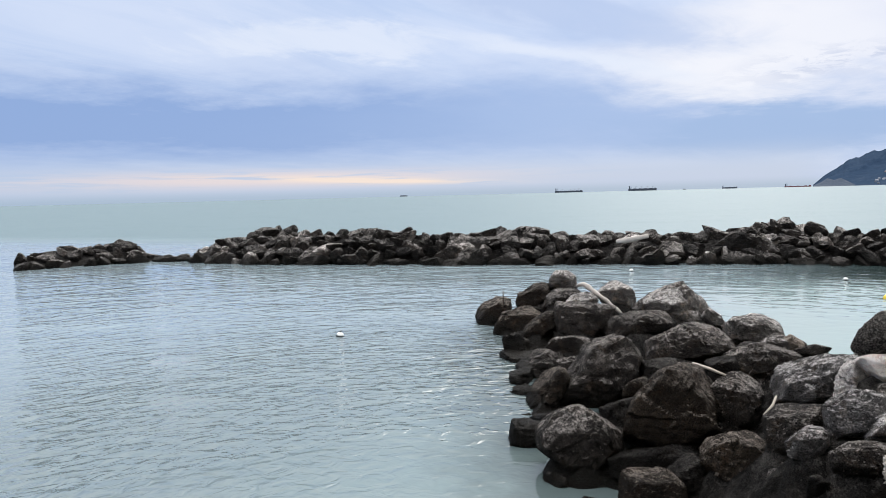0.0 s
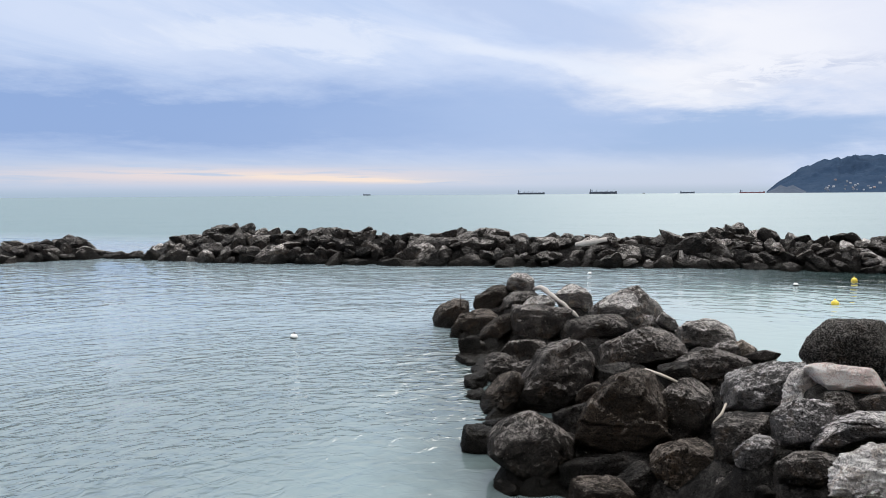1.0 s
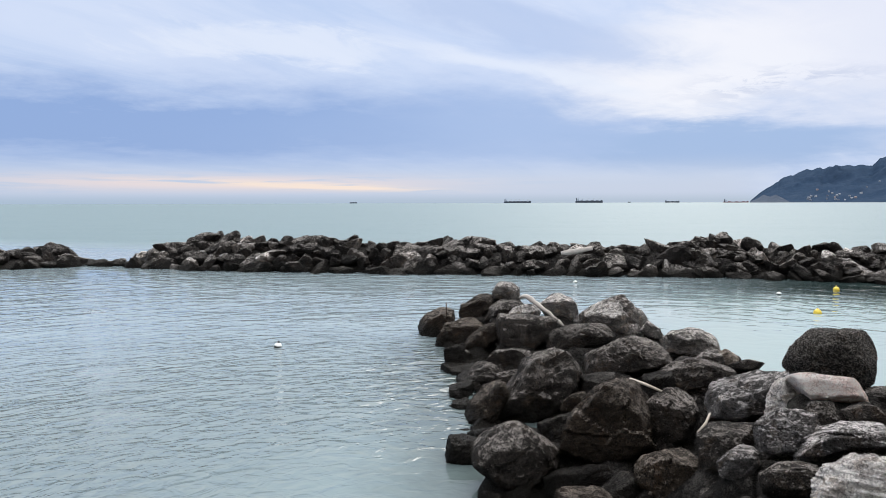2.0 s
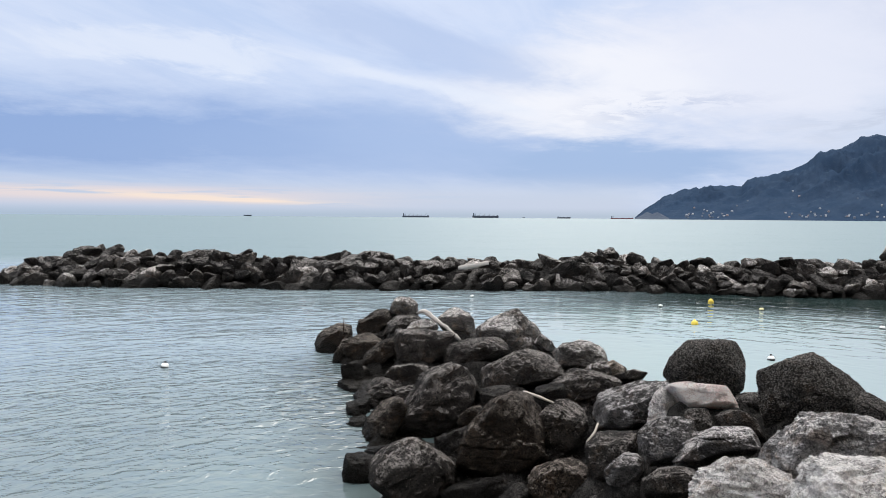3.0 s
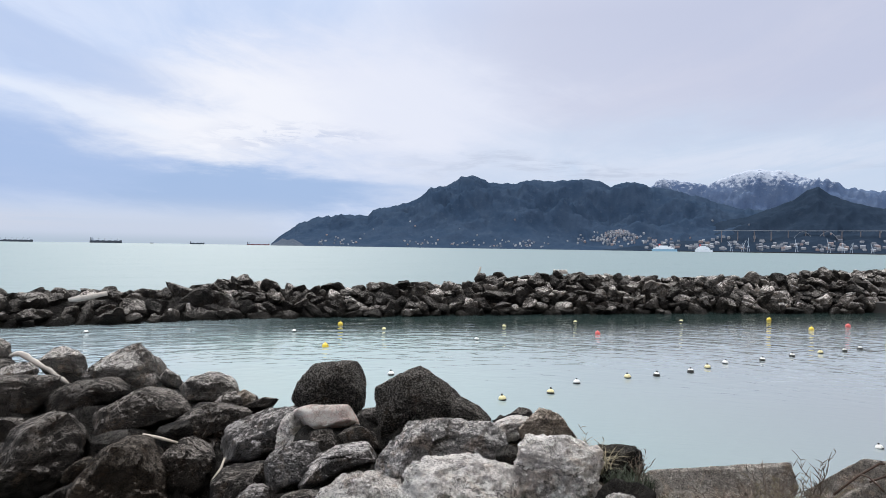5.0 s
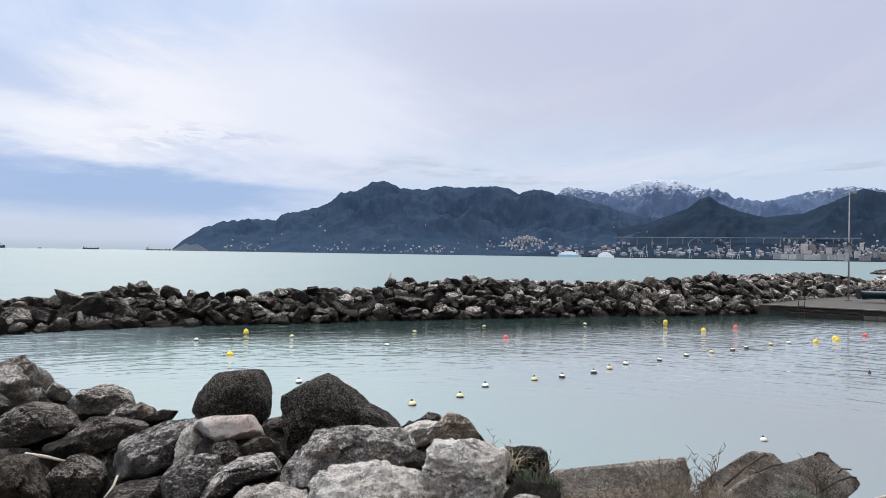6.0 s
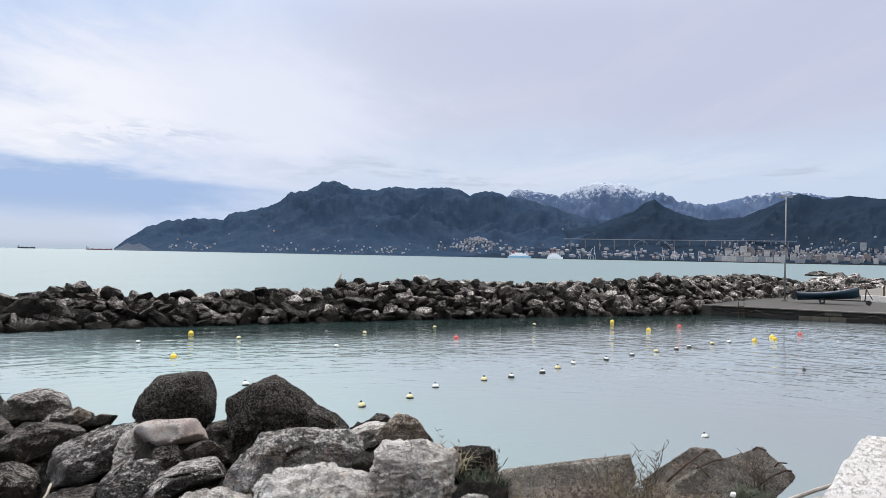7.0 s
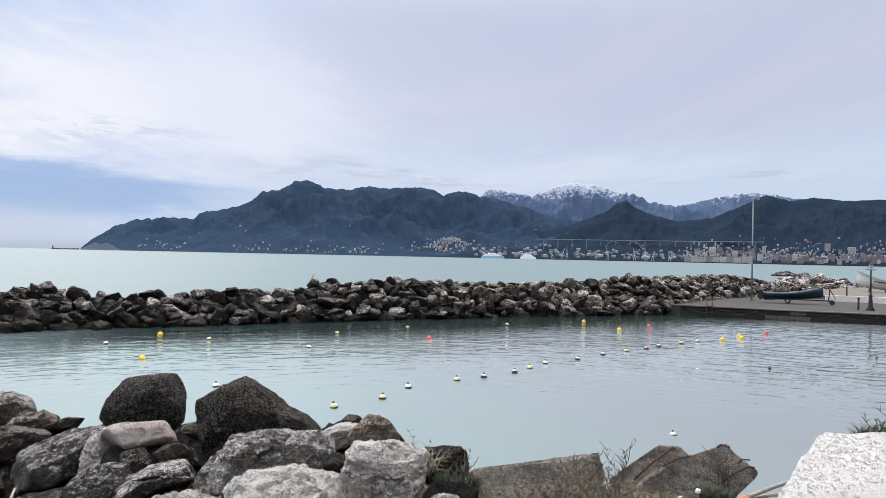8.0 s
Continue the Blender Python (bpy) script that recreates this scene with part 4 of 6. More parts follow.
boulder("conglomerate", 7.45, 8.59, 2.15, -40, -13, 0.76, 0.60, ((-169, 0.57), (-165, 0.58), (-104, 0.6), (-76, 0.55), (-60, 0.57), (-3, 0.78), (41, 0.66), (59, 0.56), (98, 0.56), (118, 0.5)), ((0.55, 0.6, -0.1), (-0.55, 0.2, -0.3), (0.1, -0.6, -0.2)))
boulder("concrete", 7.17, 3.42, 2.24, -65, -18, 0.82, 0.30, ((137, 0.54), (101, 0.23), (29, 0.79), (-12, 0.73), (-70, 0.24), (-88, 0.25), (-168, 0.86)))
boulder("concrete", 8.20, 2.42, 2.36, -74, -16, 0.50, 0.34, ((128, 0.15), (92, 0.23), (38, 0.38), (-50, 0.20), (-143, 0.50)))
boulder("concrete", 8.01, 1.94, 2.39, -77, -16, 0.62, 0.42, ((140, 0.34), (118, 0.185), (92, 0.36), (54, 0.47), (-42, 0.39), (-88, 0.30)))
boulder("conglomerate", 7.83, 7.70, 2.08, -45, -14, 0.34, 0.23, ((137, 0.3), (65, 0.19), (46, 0.2), (-67, 0.26), (-87, 0.19), (-102, 0.2), (-179, 0.28)))

# packed rubble mound that carries the groyne; its black paints the gap shade
gx, gy = np.meshgrid(np.arange(-1.5, 14.0, 0.14), np.arange(6.0, 28.0, 0.14), indexing="ij")
mound = np.full(gx.shape, -2.0)
for x, y, z, hx, hz in PLACED:
    if math.hypot(x, y) > 7.0:
        mound = np.maximum(mound, z - 0.55 * hz - 1.3 * np.maximum(np.hypot(gx - x, gy - y) - 0.6 * hx, 0))
# low shelf of sunken rubble that the boulders stand on
edge_x = 1.75 + 0.3 * lattice(np.stack([gx.ravel() * 0 + 3, gy.ravel() * 0.8, 0 * gx.ravel()], 1), 5).reshape(gx.shape)
shelf = 0.02 - 1.1 * np.maximum(edge_x + 0.45 - gx, 0) - 1.2 * np.maximum(gx - 4.8 - (22.0 - gy) * 0.35, 0) - 1.2 * np.maximum(gy - 22.3, 0) - 1.2 * np.maximum(9.7 - gy, 0)
mound = np.maximum(mound, shelf)
mound += 0.07 * ridged(np.stack([gx.ravel() * 1.6, gy.ravel() * 1.6, 0 * gx.ravel()], 1), 18, 4).reshape(gx.shape)
mound += 0.16 * fractal(np.stack([gx.ravel() * 2.2, gy.ravel() * 2.2, 0 * gx.ravel()], 1), 8, 4).reshape(gx.shape)
core = part("groyne_core", mesh_of("groyne_core", np.stack([gx, gy, mound], -1).reshape(-1, 3), grid_faces(*gx.shape)), ROCK["black"])
tagged(core, "packed rubble under the groyne boulders, painted dark as gap shade", "rubble", kind="structure")

# rubble wedged under and behind the visible boulders, dark for the shade between them
fill_shapes = []
for k in range(6):
    verts, faces = stone_shape(900 + k, 1.0, 0.9, 0.8, (), 4, 10, 1.2)
    me = mesh_of("boulder", verts, faces, True, 32)
    me.materials.append(ROCK["black" if k % 3 == 0 else "dark"])
    fill_shapes.append(me)
fill_rng = random.Random(4)
for x, y, z, hx, hz in list(PLACED):
    far = math.hypot(x, y)
    if z < 0.7:
        continue
    ux, uy = x / far, y / far
    size = 0.5 * (hx + hz)
    floor_z = 1.2 if far < 7 else -0.4
    low, back, n_fill = z - 0.8 * hz, 0.8 * size, 0
    while low > floor_z and n_fill < 3:
        ob = part("boulder", fill_rng.choice(fill_shapes), None)
        r = max(0.24, size * fill_rng.uniform(0.6, 0.8))
        ob.matrix_world = pose(x + ux * back, y + uy * back, low - 0.25 * r, fill_rng.uniform(-25, 25), fill_rng.uniform(-25, 25), fill_rng.uniform(0, 360)) @ Matrix.Diagonal((r, r, r, 1))
        tagged(ob, "dark boulder wedged deep between larger ones", "boulder", "boulders of the groyne")
        low -= 1.1 * r
        back += 0.35 * r
        n_fill += 1


for k in range(300):
    i, j = fill_rng.randrange(gx.shape[0]), fill_rng.randrange(gx.shape[1])
    if mound[i, j] < -0.1 or not 7.5 < math.hypot(gx[i, j], gy[i, j]) < 18:
        continue
    deep_gap = math.hypot(gx[i, j], gy[i, j]) < 11.5
    r = fill_rng.uniform(0.12, 0.20) if deep_gap else fill_rng.uniform(0.14, 0.26)
    ob = part("boulder", fill_rng.choice(fill_shapes), None)
    ob.matrix_world = pose(gx[i, j], gy[i, j], mound[i, j] - 0.1 * r, fill_rng.uniform(-40, 40), fill_rng.uniform(-40, 40), fill_rng.uniform(0, 360)) @ Matrix.Diagonal((r * 1.2, r, r * 0.8, 1))
    tagged(ob, "small dark rubble stone between larger boulders", "boulder", "boulders of the groyne")


def drift_piece(name, points, radii, mat, label, seed=3, sides=9):
    verts, faces = tube(points, radii, sides, 0.2, seed)
    ob = part(name, mesh_of(name, verts, faces), mat)
    return tagged(ob, label, "driftwood")


drift_piece("driftwood_branch", [(4.34, 22.16, 1.50), (4.44, 22.10, 1.56), (4.56, 22.05, 1.57), (4.70, 21.98, 1.48), (4.80, 21.91, 1.40), (4.89, 21.84, 1.34), (5.08, 21.70, 1.17), (5.20, 21.62, 1.09), (5.33, 21.54, 0.95), (5.48, 21.45, 0.83), (5.62, 21.37, 0.69)],
    [0.035, 0.062, 0.080, 0.088, 0.070, 0.076, 0.064, 0.072, 0.060, 0.064, 0.040], DRIFT, "thick bent bleached driftwood branch lying on boulders", 3, 10)
drift_piece("driftwood_stick", [(4.36, 11.81, 1.53), (4.52, 11.5, 1.51), (4.70, 11.22, 1.46)], [0.022, 0.028, 0.02], STICK, "thin pale stick caught between boulders")
drift_piece("driftwood_stick", [(4.70, 9.5, 1.62), (4.6, 9.4, 1.52), (4.42, 9.27, 1.43)], [0.014, 0.02, 0.016], STICK, "short pale stick caught between boulders")
drift_piece("driftwood_log", [(10.8, 42.3, 1.42), (11.3, 42.2, 1.50), (11.8, 42.1, 1.58), (12.7, 41.9, 1.76)], [0.13, 0.17, 0.16, 0.12], DRIFT, "long pale log lying on the breakwater stones")
drift_piece("wooden_post", [(36.05, 35.2, 2.3), (36.15, 35.1, 2.8), (36.27, 35.0, 3.3)], [0.11, 0.10, 0.07], DRIFT, "short weathered post leaning among breakwater stones")
pallet = holder("wooden_pallet", pose(43.4, 33.2, 2.78, 8, 0, -50), "broken grey wooden pallet lying on the breakwater crest", "pallet")
for k in range(4):
    part("slat", box(bmesh.new(), -0.45 + 0.3 * k, 0, 0.22, 0.10, 0.9, 0.03), DRIFT, pallet)
for yy in (-0.4, 0.4):
    part("beam", box(bmesh.new(), 0, yy, 0.1, 1.1, 0.09, 0.2), DRIFT, pallet)
drift_piece("iron_rod", [(2.04, 23.4, 0.75), (2.05, 23.4, 1.22)], [0.02, 0.016], RUST, "thin rusty iron rod standing on a boulder", 2, 6)

# ---------------------------------------------------------------- breakwater across the bay
stone_meshes = {}
for tone in ("breakwater", "breakwater_pale"):
    made = []
    for k in range(12):
        r_ = np.random.RandomState(300 + k)
        verts, faces = stone_shape(300 + k, 0.66 * r_.uniform(0.9, 1.25), 0.57, 0.45 * r_.uniform(0.85, 1.2), (), 3, 10, 1.1)
        me = mesh_of("stone", verts, faces, False)
        me.materials.append(ROCK[tone])
        made.append(me)
    stone_meshes[tone] = made

FRONT_A = [(-30.2, 47.7), (-26.5, 50.0), (-22, 52.5), (-13, 48.0), (0.6, 44.2), (22.5, 39.6)]
FRONT_B = [(18.4, 41.0), (29.5, 35.4), (40.7, 29.5), (52.4, 22.5), (61.0, 16.4)]
FRONT_C = [(61.0, 17.0), (78.0, 15.0), (92.0, 10.5), (104.0, 8.0)]
CREST_A = [(33.5, 0.3), (31.6, 0.95), (29.3, 1.35), (27.8, 1.25), (25.6, 1.5), (24.5, 1.55), (23.2, 0.45), (22.0, 0.7), (19.8, 1.64), (18.1, 1.87), (16.3, 2.5), (14.6, 2.3), (13.2, 2.2), (10.5, 2.05), (8.7, 2.3), (7.2, 2.45),
    (6.1, 2.1), (4.9, 2.27), (3.5, 2.1), (1.1, 1.85), (-0.8, 1.95), (-2.7, 2.27), (-3.6, 2.03), (-4.8, 2.28), (-7.0, 2.3), (-7.7, 1.8), (-10.7, 1.84), (-12.5, 2.0), (-13.6, 1.7), (-16.7, 2.03), (-18.0, 1.65), (-20.0, 1.92),
    (-21.6, 1.76), (-23.3, 2.13), (-25.2, 2.11), (-27.5, 2.45), (-29.0, 2.2)]
CREST_B = [(-27.0, 2.4), (-28.9, 2.15), (-30.0, 1.8), (-31.9, 1.96), (-34.3, 2.14), (-36.4, 1.91), (-39.0, 2.12), (-41.1, 2.27), (-43.4, 2.11), (-45.7, 2.15), (-47.5, 2.9), (-49.8, 2.67), (-52.6, 2.93), (-56.0, 2.95), (-59.3, 2.74),
    (-62.1, 2.71), (-64.9, 2.82), (-67.2, 2.83), (-69.5, 2.81), (-71.8, 3.08), (-74.2, 3.42), (-76.0, 3.0)]
CREST_C = [(-73.0, 3.1), (-78.0, 3.2), (-81.5, 3.2), (-83.0, 2.5), (-84.5, 2.2), (-90.0, 2.1)]


def along_path(path, s):
    for (ax, ay), (bx_, by_) in zip(path, path[1:]):
        d = math.hypot(bx_ - ax, by_ - ay)
        if s <= d:
            return ax + (bx_ - ax) * s / d, ay + (by_ - ay) * s / d, (bx_ - ax) / d, (by_ - ay) / d
        s -= d
    return None


def path_length(path):
    return sum(math.dist(p, q) for p, q in zip(path, path[1:]))


def breakwater(name, path, crest, label, seed, step, pale, limit, size=1.0, base=0.0):
    thing = holder(name, pose(path[0][0], path[0][1], 0), label, "breakwater")
    inv = thing.matrix_world.inverted()
    xs, hs = np.array([c_[0] for c_ in crest])[::-1], np.array([c_[1] for c_ in crest])[::-1]
    rng = random.Random(seed)
    length = path_length(path)

    def height(x, y):
        return float(np.interp(math.degrees(math.atan2(-x, y)), xs, hs))
    # packed core, hidden by the stones, black for the shade between them
    core, rows_n = [], 0
    for k in range(int(length / 1.0) + 1):
        x, y, dx, dy = along_path(path, min(k * 1.0, length - 0.01))
        h = max(height(x, y) - 0.55, 0.05)
        for off, zz in ((0.5, -1.5), (0.75, base + 0.05), (2.3, h), (3.6, h), (5.5, -1.5)):
            core.append(inv @ Vector((x - dy * off, y + dx * off, zz)))
        rows_n += 1
    part("core", mesh_of("core", core, grid_faces(rows_n, 5)), ROCK["black"], thing)
    spots = []
    for k in range(int(length / step)):
        x, y, dx, dy = along_path(path, min((k + 0.5) * step, length - 0.01))
        h = height(x, y)
        rows_here = max(2, round((h - base) / (0.48 * size)))
        for r in range(rows_here):
            f_ = r / max(rows_here - 1, 1)
            jig = rng.uniform(-0.35, 0.35) * step + (0.5 * step if r % 2 else 0)
            off = 0.35 + 2.1 * f_ + rng.uniform(-0.2, 0.25)
            big = size * rng.choice((0.62, 0.72, 0.8, 0.9, 1.0, 1.15))
            zc = base + 0.08 + f_ * max(h - base - 0.52 * big, 0.1) + rng.uniform(-0.10, 0.10)
            if r == rows_here - 1:
                zc = h - 0.52 * big + rng.uniform(-0.18, 0.10)
            spots.append((x + dx * jig - dy * off, y + dy * jig + dx * off, zc, big, r))
        # the lee of the crest
        spots.append((x - dy * 3.2, y + dx * 3.2, h - 0.55, size, 99))
    rest = {"breakwater": ([], []), "breakwater_pale": ([], [])}
    count = 0
    for x, y, z, big, r in spots:
        m = pose(x, y, z, rng.uniform(-28, 28), rng.uniform(-28, 28), rng.uniform(0, 360)) @ Matrix.Diagonal((big * rng.uniform(0.85, 1.2), big * rng.uniform(0.85, 1.2), big * rng.uniform(0.8, 1.15), 1))
        tone = "breakwater_pale" if rng.random() < pale(x) else "breakwater"
        me = rng.choice(stone_meshes[tone])
        if r != 99 and count < limit:
            ob = part("stone", me, None, thing)
            ob.matrix_basis = inv @ m
            count += 1
        else:
            rest_v, rest_f = rest[tone]
            o = len(rest_v)
            mm = inv @ m
            rest_v += [mm @ v.co for v in me.vertices]
            rest_f += [tuple(i + o for i in p.vertices) for p in me.polygons]
    for tone, (rest_v, rest_f) in rest.items():
        if rest_v:
            tagged(part("rubble", mesh_of("rubble", rest_v, rest_f, False), ROCK[tone], thing), kind="stuff")
    return thing


breakwater("breakwater", FRONT_A, CREST_A, "long low breakwater of dark piled boulders in the sea", 5, 1.0, lambda x: 0.11, 300, 1.08)
breakwater("breakwater", FRONT_B, CREST_B, "long breakwater of grey-brown piled boulders joining a quay", 8, 0.80, lambda x: 0.46 if x > 45 else 0.34 if x > 32 else 0.15, 300, 0.88)
breakwater("breakwater", FRONT_C, CREST_C, "bank of grey boulders piled behind the quay", 11, 0.95, lambda x: 0.5, 200, 0.95, 0.7)

# low rock islet and shingle spit farther out
for name, cx_, cy_, rx_, ry_, hh, label in (("rock_islet", 281.0, 33.2, 7.0, 4.0, 2.0, "low dark rock islet out in the bay"), ("shingle_spit", 150.0, 13.0, 22.0, 9.0, 3.2, "low spit of grey shingle and stones")):
    thing = holder(name, pose(cx_, cy_, 0), label, "islet")
    vv, ff = [], []
    rng = random.Random(hash(len(name)))
    for k in range(130):
        a, d = rng.uniform(0, 6.2832), math.sqrt(rng.random())
        me = rng.choice(stone_meshes["breakwater_pale" if name == "shingle_spit" and rng.random() < 0.5 else "breakwater"])
        m = pose(math.cos(a) * d * rx_, math.sin(a) * d * ry_, (1 - d) * hh * rng.uniform(0.6, 1.0), rng.uniform(-40, 40), 0, rng.uniform(0, 360)) @ Matrix.Diagonal((1.5, 1.4, 1.2, 1))
        o = len(vv)
        vv += [m @ v.co for v in me.vertices]
        ff += [tuple(i + o for i in p.vertices) for p in me.polygons]
    tagged(part("rubble", mesh_of("rubble", vv, ff, False), ROCK["breakwater_pale" if name == "shingle_spit" else "breakwater"], thing), kind="stuff")

# ---------------------------------------------------------------- quay
QUAY = [(62.0, 15.7), (62.6, 9.0), (64.4, 0.5), (65.5, -12.0), (125.0, -16.0), (120.0, 6.0), (104.0, 9.5), (92.0, 12.0), (78.0, 16.5), (62.5, 18.0)]


def slab(outline, z0, z1):
    bm = bmesh.new()
    lo = [bm.verts.new((x, y, z0)) for x, y in outline]
    hi = [bm.verts.new((x, y, z1)) for x, y in outline]
    bm.faces.new(hi)
    bm.faces.new(lo[::-1])
    for k in range(len(outline)):
        j = (k + 1) % len(outline)
        bm.faces.new((lo[k], lo[j], hi[j], hi[k]))
    return bm


QUAY_TOP = plain_material("worn_quay_concrete", (0.045, 0.041, 0.037), 0.9, 0.7, 1.2, relief=0.02)
quay = part("pavement", slab(QUAY, -1.5, 0.80), QUAY_TOP)
tagged(quay, "worn concrete quay surface beside the harbour water", "quay", kind="structure")
QUAY_STAIN = plain_material("brown_stained_quay_stone", (0.12, 0.108, 0.092), 0.85, 0.8, 2.0, relief=0.03)
quay_wall = holder("wall_quay", pose(62.0, 15.7, 0), "dark weedy stone quay wall with broken pale facing", "quay wall", kind="structure")
rng = random.Random(12)
inv = quay_wall.matrix_world.inverted()
for (ax, ay), (bx_, by_), mats in (((62.0, 15.7), (62.6, 9.0), (QUAY_DARK,)), ((62.6, 9.0), (64.4, 0.5), (QUAY_DARK, QUAY_DARK, QUAY_DARK, QUAY_STAIN)), ((64.4, 0.5), (65.5, -12.0), (QUAY_DARK, QUAY_STAIN))):
    d = math.dist((ax, ay), (bx_, by_))
    turn = math.degrees(math.atan2(by_ - ay, bx_ - ax))
    for row, (zc, hh) in enumerate(((0.60, 0.34), (0.18, 0.46), (-0.30, 0.5))):
        s = 0.0
        while s < d:
            w = min(rng.uniform(0.9, 1.5), d - s)
            bm = box(bmesh.new(), 0, 0, 0, max(w - 0.05, 0.1), 0.16 + rng.uniform(0, 0.16), hh - rng.uniform(0.03, 0.14), 0.03)
            mat = QUAY_DARK if row == 2 else rng.choice((QUAY_DARK, QUAY_STAIN, QUAY_DARK)) if row == 1 and len(mats) > 3 else rng.choice(mats)
            ob = part("stone_block", bm, mat, quay_wall)
            f_ = (s + w / 2) / d
            ob.matrix_basis = inv @ pose(ax + (bx_ - ax) * f_, ay + (by_ - ay) * f_, zc, 0, 0, turn)
            s += w
coping = holder("quay_coping", pose(62.0, 15.7, 0.8), "pale concrete coping along the quay edge", "coping", kind="structure")
inv = coping.matrix_world.inverted()
for (ax, ay), (bx_, by_) in zip(QUAY[:3], QUAY[1:4]):
    d, turn = math.dist((ax, ay), (bx_, by_)), math.degrees(math.atan2(by_ - ay, bx_ - ax))
    n_ = int(d / 1.6)
    for k in range(n_):
        f_ = (k + 0.5) / n_
        ob = part("kerb_stone", box(bmesh.new(), 0, 0, 0, d / n_ - 0.02, 0.5, 0.10, 0.02), QUAY_STAIN if by_ > 8.5 else CONCRETE, coping)
        ob.matrix_basis = inv @ pose(ax + (bx_ - ax) * f_, ay + (by_ - ay) * f_, 0.83, 0, 0, turn)

ladder = holder("quay_ladder", pose(61.85, 13.2, 0), "rusty iron ladder fixed to the quay wall", "ladder")
for yy in (-0.22, 0.22):
    part("rail", rod(bmesh.new(), (-0.12, yy, -0.4), (-0.12, yy, 1.3), 0.03), RUST, ladder)
for k in range(5):
    part("rung", rod(bmesh.new(), (-0.12, -0.22, -0.2 + 0.28 * k), (-0.12, 0.22, -0.2 + 0.28 * k), 0.022), RUST, ladder)
chain = holder("mooring_chain", pose(62, 15, 0.5), "slack brown mooring rope hung along the quay", "rope")
swags = [(61.75, 15.2), (61.85, 12.0), (62.0, 9.6), (62.6, 7.2), (63.2, 3.8), (63.8, 1.0)]
for (ax, ay), (bx_, by_) in zip(swags, swags[1:]):
    pts = [(ax + (bx_ - ax) * k / 8 - 62, ay + (by_ - ay) * k / 8 - 15, 0.15 - 0.32 * math.sin(math.pi * k / 8)) for k in range(9)]
    verts, faces = tube(pts, [0.012] * 9, 6)
    part("swag", mesh_of("swag", verts, faces), TWIG, chain)

low_wall = part("wall_low", box(bmesh.new(), 0, 0, 0.3, 0.5, 11.0, 0.85, 0.04), PALE_CONCRETE)
low_wall.matrix_world = pose(83.5, 0.6, 0.72, 0, 0, 8)
tagged(low_wall, "low pale concrete wall across the quay", "wall", kind="structure")
beach = part("ground_beach", slab([(88, 10), (104, 8.5), (125, 6), (125, -12), (88, -12)], 0.2, 1.15), plain_material("grey_beach_shingle", (0.16, 0.145, 0.125), 1.0, 0.7, 3.0, relief=0.05))
tagged(beach, "grey shingle boatyard behind the low wall", "ground", kind="structure")

# mast with floodlights
mast = holder("floodlight_mast", pose(75.7, 12.1, 0.8), "tall galvanised lighting mast with floodlights", "lamp post")
part("base_plate", box(bmesh.new(), 0, 0, 0.06, 0.5, 0.5, 0.12, 0.02), CONCRETE, mast)
part("pole", rod(bmesh.new(), (0, 0, 0.1), (0, 0, 10.55), 0.085, 0.05, 12), WEATHERED, mast, smooth=True)
part("switch_box", box(bmesh.new(), -0.12, 0.15, 4.2, 0.25, 0.35, 0.8, 0.02), GALV, mast)
part("collar", rod(bmesh.new(), (0, 0, 5.4), (0, 0, 5.6), 0.2, 0.2, 12), IRON, mast)
part("cross_arm", box(bmesh.new(), 0, 0, 10.5, 0.07, 1.0, 0.07), WEATHERED, mast)
for yy in (-0.45, 0.45):
    head = part("floodlight", box(bmesh.new(), -0.2, yy, 10.43, 0.34, 0.36, 0.18, 0.03), WEATHERED, mast)
    part("glass", box(bmesh.new(), -0.2, yy, 10.33, 0.28, 0.30, 0.03), plain_material("lamp_glass", (0.5, 0.5, 0.48), 0.2, 0.1), head)

# old iron lamp
lamp_thing = holder("street_lamp", pose(69.5, 1.7, 0.8), "short ornamental black iron street lamp", "street lamp")
part("base", rod(bmesh.new(), (0, 0, 0), (0, 0, 0.25), 0.34, 0.30, 12), IRON, lamp_thing)
part("pedestal", rod(bmesh.new(), (0, 0, 0.25), (0, 0, 1.2), 0.2, 0.12, 10), IRON, lamp_thing)
part("ring", rod(bmesh.new(), (0, 0, 1.2), (0, 0, 1.32), 0.18, 0.18, 10), IRON, lamp_thing)
part("shaft", rod(bmesh.new(), (0, 0, 1.3), (0, 0, 3.5), 0.08, 0.055, 10), IRON, lamp_thing)
part("bracket", box(bmesh.new(), 0, 0, 3.5, 0.06, 0.8, 0.06), IRON, lamp_thing)
head = part("lantern", rod(bmesh.new(), (0, 0, 3.52), (0, 0, 3.9), 0.10, 0.17, 6), SUPER, lamp_thing)
part("cap", rod(bmesh.new(), (0, 0, 3.9), (0, 0, 4.12), 0.20, 0.04, 6), IRON, head)


